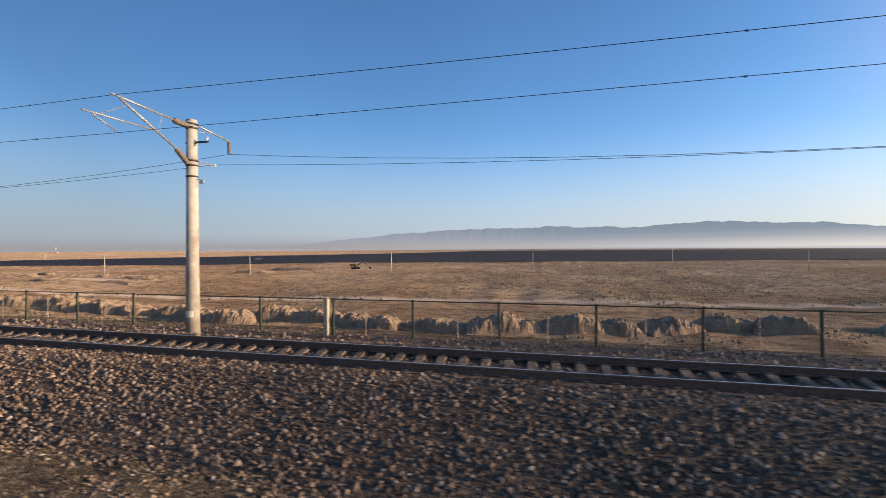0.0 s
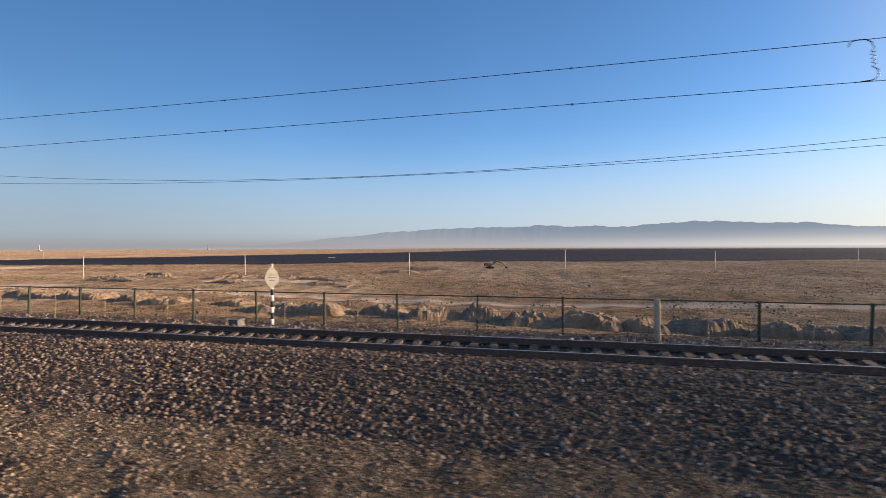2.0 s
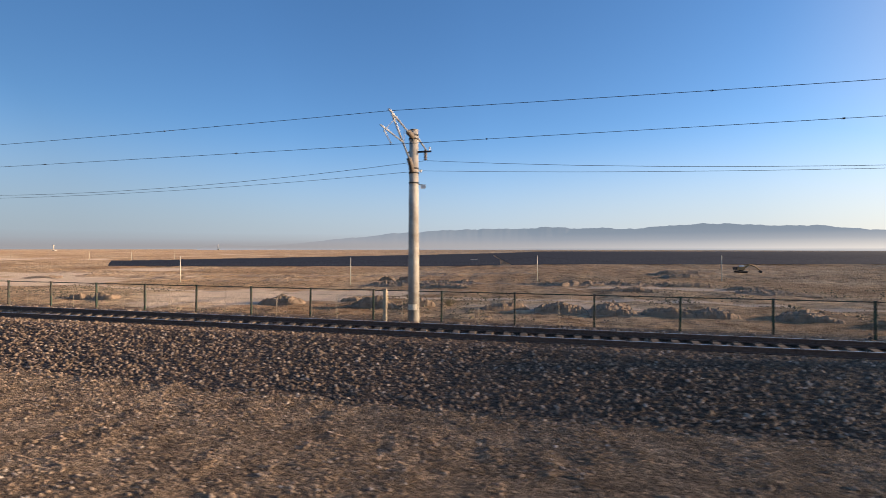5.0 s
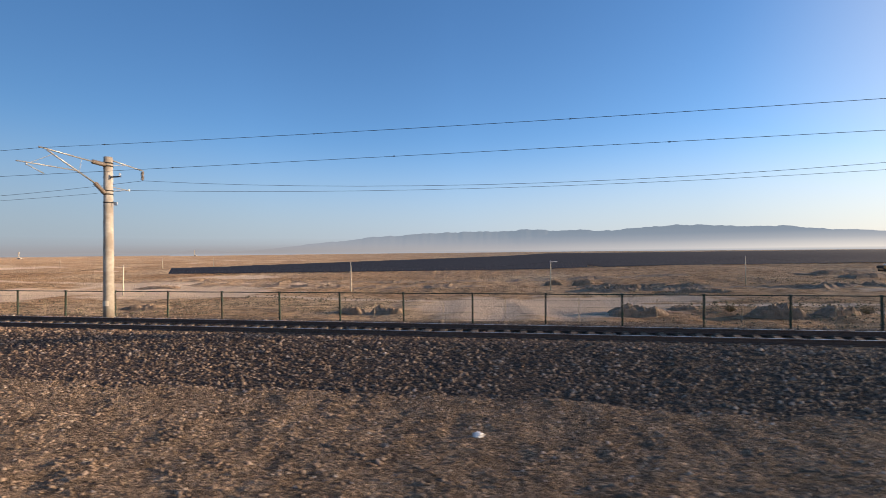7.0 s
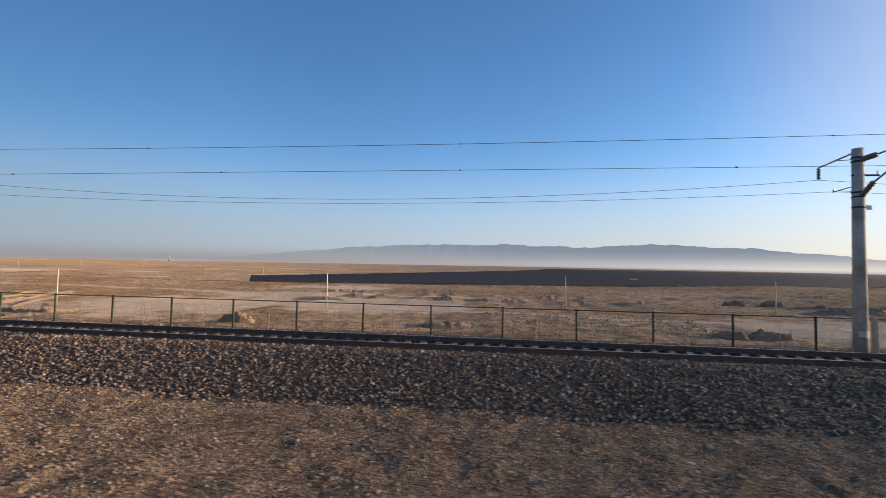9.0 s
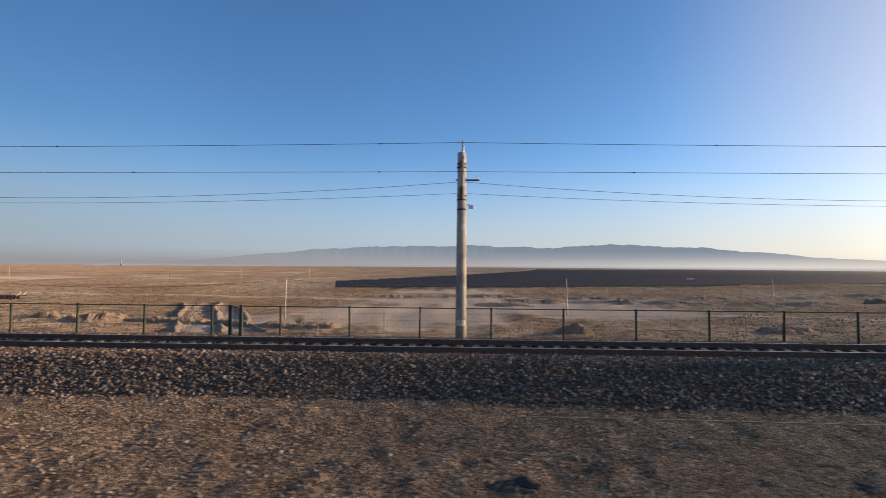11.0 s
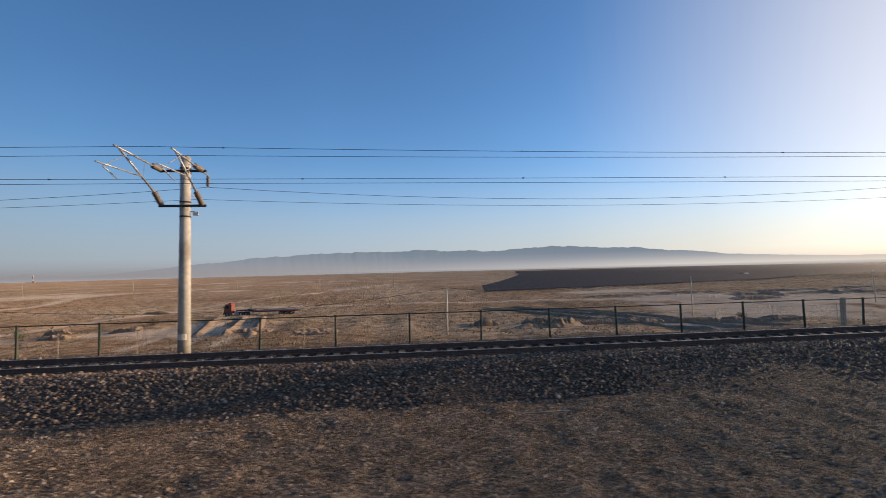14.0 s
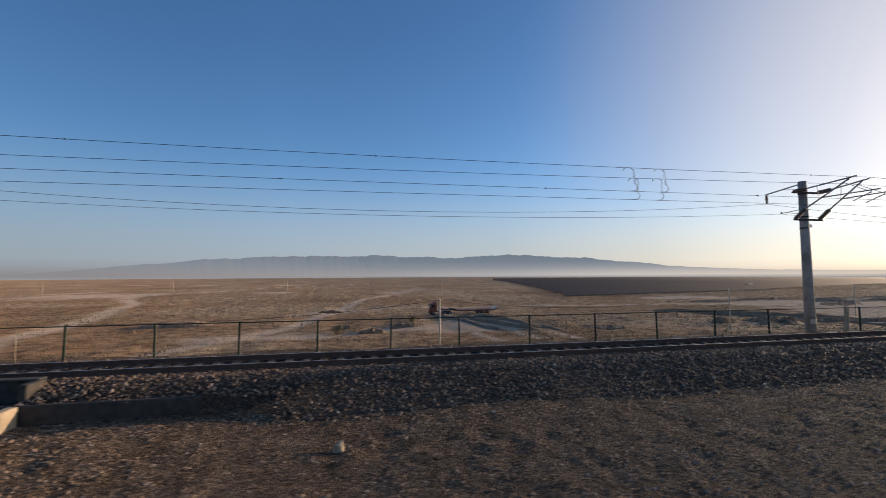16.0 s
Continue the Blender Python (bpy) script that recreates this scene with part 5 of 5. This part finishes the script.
def in_drifts(rs_, s):
    """Tufts gather in drifts, with bare ground between."""
    o = 22 + np.abs(rs_.normal(0, 75, len(s)))
    base = np.interp(s, TRACK_S, TRACK_D)
    thick = 0.6 * lumps(s, base + o, 22.0, 41) + 0.4 * lumps(s, base + o, 6.0, 42)
    drop = (thick < 0.46 + 0.12 * rs_.rand(len(s))) | bare(s, base + o)
    return o, ground_height(s, base + o) - 3.0 * drop


ob = scatter_stones("dry_scrub", 60000, (-150, 760), in_drifts, 0.15, SCRUB, "low dry desert scrub scattered over the plain", 21, 0.3)
ob["category"] = "scrub"
ob = scatter_stones("clods", 4200, (-150, 760), on_plain, 0.06, EARTH, "clods of pale earth scattered over the plain", 22, 0.3)

ob = scatter_stones("hummocks", 2600, (-120, 720), on_plain, 0.34, EARTH, "low earth hummocks scattered over the plain", 23, -0.42)
ob["category"] = "hummocks"


def bush(s, d, wide, high):
    """A dry bush: thin stems with many small leaf blades."""
    rs1 = random.Random(round(s * 7 + d))
    root = empty("dry_bush", place(s, d, height(s, d)), "dark dry bush growing on the sandy plain", "bush", "bushes on the plain")
    stems, leaves = bmesh.new(), bmesh.new()
    for i in range(26):
        a, lean = rs1.uniform(0, 6.28), rs1.uniform(0.1, 1.0)
        tip = Vector((math.cos(a) * lean * wide / 2, math.sin(a) * lean * wide / 2, high * rs1.uniform(0.55, 1.0) * (1.15 - 0.5 * lean)))
        rod(stems, (0.1 * math.cos(a), 0.1 * math.sin(a), -0.1), tip, 0.025, 0.008, 4)
        for k in range(34):
            p = tip * rs1.uniform(0.3, 1.05) + Vector([rs1.gauss(0, 0.10 * wide) for _ in range(3)])
            p.z = max(p.z, 0.03)
            u, w = Vector([rs1.uniform(-1, 1) for _ in range(3)]).normalized(), Vector([rs1.uniform(-1, 1) for _ in range(3)]).normalized()
            r = rs1.uniform(0.05, 0.11)
            leaves.faces.new([leaves.verts.new(p + q) for q in (u * r, w * r * 0.5, -u * r, -w * r * 0.5)])
    part("stems", stems, SCRUB, root)
    part("foliage", leaves, SCRUB, root, "dull olive-brown leaves")


for s, d, wide, high in ((573, 88, 3.4, 2.0), (556, 101, 3.0, 1.8), (425, 83, 2.6, 1.4), (199, 74, 2.8, 1.5), (217, 78, 2.2, 1.2)):
    bush(s, d, wide, high)


# ---------------------------------------------------------------- vehicles on the plain
def wheel(root, x, y, z, r, w):
    t = part("wheel", rod(bmesh.new(), (x, y - w / 2, z), (x, y + w / 2, z), r, seg=18), RUBBER, root, "black tyre", True)
    part("rim", rod(bmesh.new(), (x, y - w / 2 - 0.015, z), (x, y + w / 2 + 0.015, z), r * 0.5, seg=12), FRAME_ALU, t)


def truck(s, d):
    root = empty("flatbed_truck", place(s, d, height(s, d), 2.0), "red-cabbed lorry with a long low empty flatbed trailer", "truck")
    cab = box(bmesh.new(), (-8.6, 0, 2.05), (2.1, 2.4, 2.5), bevel=0.14)
    for v in cab.verts:
        if v.co.z > 2.4 and v.co.x < -9.2:
            v.co.x += 0.28
    body = part("cab", cab, RED_PAINT, root, "faded red cab")
    part("windscreen", box(bmesh.new(), (-9.52, 0, 2.45), (0.06, 2.0, 0.85), pose(0, 0, 0, 0, 10)), GLASS_DARK, body)
    for y in (-1.21, 1.21):
        part("side_window", box(bmesh.new(), (-8.75, y, 2.5), (0.9, 0.03, 0.7)), GLASS_DARK, body)
        part("mirror", box(bmesh.new(), (-9.55, y * 1.12, 2.5), (0.1, 0.2, 0.5)), BLACK_PAINT, body)
    part("bumper", box(bmesh.new(), (-9.62, 0, 0.75), (0.25, 2.4, 0.5), bevel=0.05), BLACK_PAINT, body)
    part("air_deflector", box(bmesh.new(), (-8.1, 0, 3.45), (0.9, 2.1, 0.4), pose(0, 0, 0, 0, -18), bevel=0.08), RED_PAINT, body)
    part("chassis", box(bmesh.new(), (-5.8, 0, 0.95), (5.0, 0.9, 0.3)), BLACK_PAINT, root)
    part("fuel_tank", rod(bmesh.new(), (-6.9, -0.95, 0.85), (-5.9, -0.95, 0.85), 0.33, seg=14), FRAME_ALU, root)
    part("fifth_wheel_deck", box(bmesh.new(), (-4.2, 0, 1.5), (4.6, 2.5, 0.22)), BLACK_PAINT, root)
    part("trailer_bed", box(bmesh.new(), (3.9, 0, 1.22), (12.4, 2.9, 0.22)), BLACK_PAINT, root, "dark steel trailer bed")
    part("side_beam", box(bmesh.new(), (3.9, -1.46, 1.15), (12.4, 0.1, 0.36)), RED_PAINT, root)
    part("side_beam", box(bmesh.new(), (3.9, 1.46, 1.15), (12.4, 0.1, 0.36)), RED_PAINT, root)
    part("gooseneck", box(bmesh.new(), (-2.6, 0, 1.5), (1.6, 2.4, 0.5), pose(0, 0, 0, 0, 12)), BLACK_PAINT, root)
    for x in (9.4,):
        for y in (-0.9, 0.9):
            part("loading_ramp", box(bmesh.new(), (x + 0.7, y, 1.75), (1.7, 0.7, 0.12), pose(0, 0, 0, 0, -38)), WHITE_PAINT, root, "pale folded loading ramp")
    for x in (-8.7, -5.2, -3.9, 5.2, 6.6, 8.0):
        for y in (-1.05, 1.05):
            wheel(root, x, y, 0.5, 0.5, 0.32)


truck(538.4, 121.0)


def excavator(s, d):
    root = empty("excavator", place(s, d, height(s, d), 6), "weathered yellow tracked excavator with its arm stretched out", "excavator")
    for y in (-1.25, 1.25):
        bm = box(bmesh.new(), (0, y, 0.5), (4.2, 0.6, 0.95), bevel=0.35)
        part("crawler_track", bm, RUBBER, root)
    part("turntable", rod(bmesh.new(), (0, 0, 0.9), (0, 0, 1.25), 0.9, seg=16), BLACK_PAINT, root)
    house = part("house", box(bmesh.new(), (-0.7, 0, 1.95), (3.2, 2.6, 1.3), bevel=0.12), YELLOW_PAINT, root)
    part("counterweight", box(bmesh.new(), (-2.4, 0, 1.9), (0.7, 2.6, 1.2), bevel=0.15), BLACK_PAINT, house)
    part("cab", box(bmesh.new(), (0.8, 0.75, 2.35), (1.5, 1.0, 1.8), bevel=0.08), WHITE_PAINT, house)
    part("cab_window", box(bmesh.new(), (1.57, 0.75, 2.6), (0.03, 0.85, 1.0)), GLASS_DARK, house)
    for a, b, r0, r1 in (((0.9, -0.2, 1.8), (3.2, -0.2, 3.6), 0.32, 0.36), ((3.2, -0.2, 3.6), (5.6, -0.2, 2.6), 0.36, 0.24)):
        part("boom", rod(bmesh.new(), a, b, r0, r1, 4), YELLOW_PAINT, root)
    part("dipper_arm", rod(bmesh.new(), (5.4, -0.2, 2.9), (7.6, -0.2, 1.0), 0.26, 0.18, 4), YELLOW_PAINT, root)
    part("ram", rod(bmesh.new(), (1.6, -0.2, 1.7), (3.0, -0.2, 3.0), 0.09, seg=8), FRAME_ALU, root)
    bk = box(bmesh.new(), (7.7, -0.2, 0.6), (1.0, 1.2, 0.9), pose(0, 0, 0, 0, 25), bevel=0.15)
    part("bucket", bk, BLACK_PAINT, root)


excavator(92.5, 198.5)


# ---------------------------------------------------------------- far towers
def far_tower(bearing, high, wide, label):
    b = far(bearing, -0.15, 0.80)
    root = empty("far_tower", Matrix.Translation((b.x, b.y, float(plain(np.array(400.0))))), label, "tower")
    part("shaft", rod(bmesh.new(), (0, 0, -1), (0, 0, high), wide * 0.5, wide * 0.38, 10), CONCRETE, root)
    part("head", rod(bmesh.new(), (0, 0, high), (0, 0, high * 1.25), wide * 0.7, wide * 0.6, 10), CONCRETE, root)
    part("base_building", box(bmesh.new(), (wide, 0, high * 0.12), (wide * 3, wide * 2, high * 0.2)), CONCRETE, root)


far_tower(-54.3, 20, 4, "pale tower above low sheds far off on the plain")
far_tower(-39.6, 26, 4, "small pale tower far off on the plain")
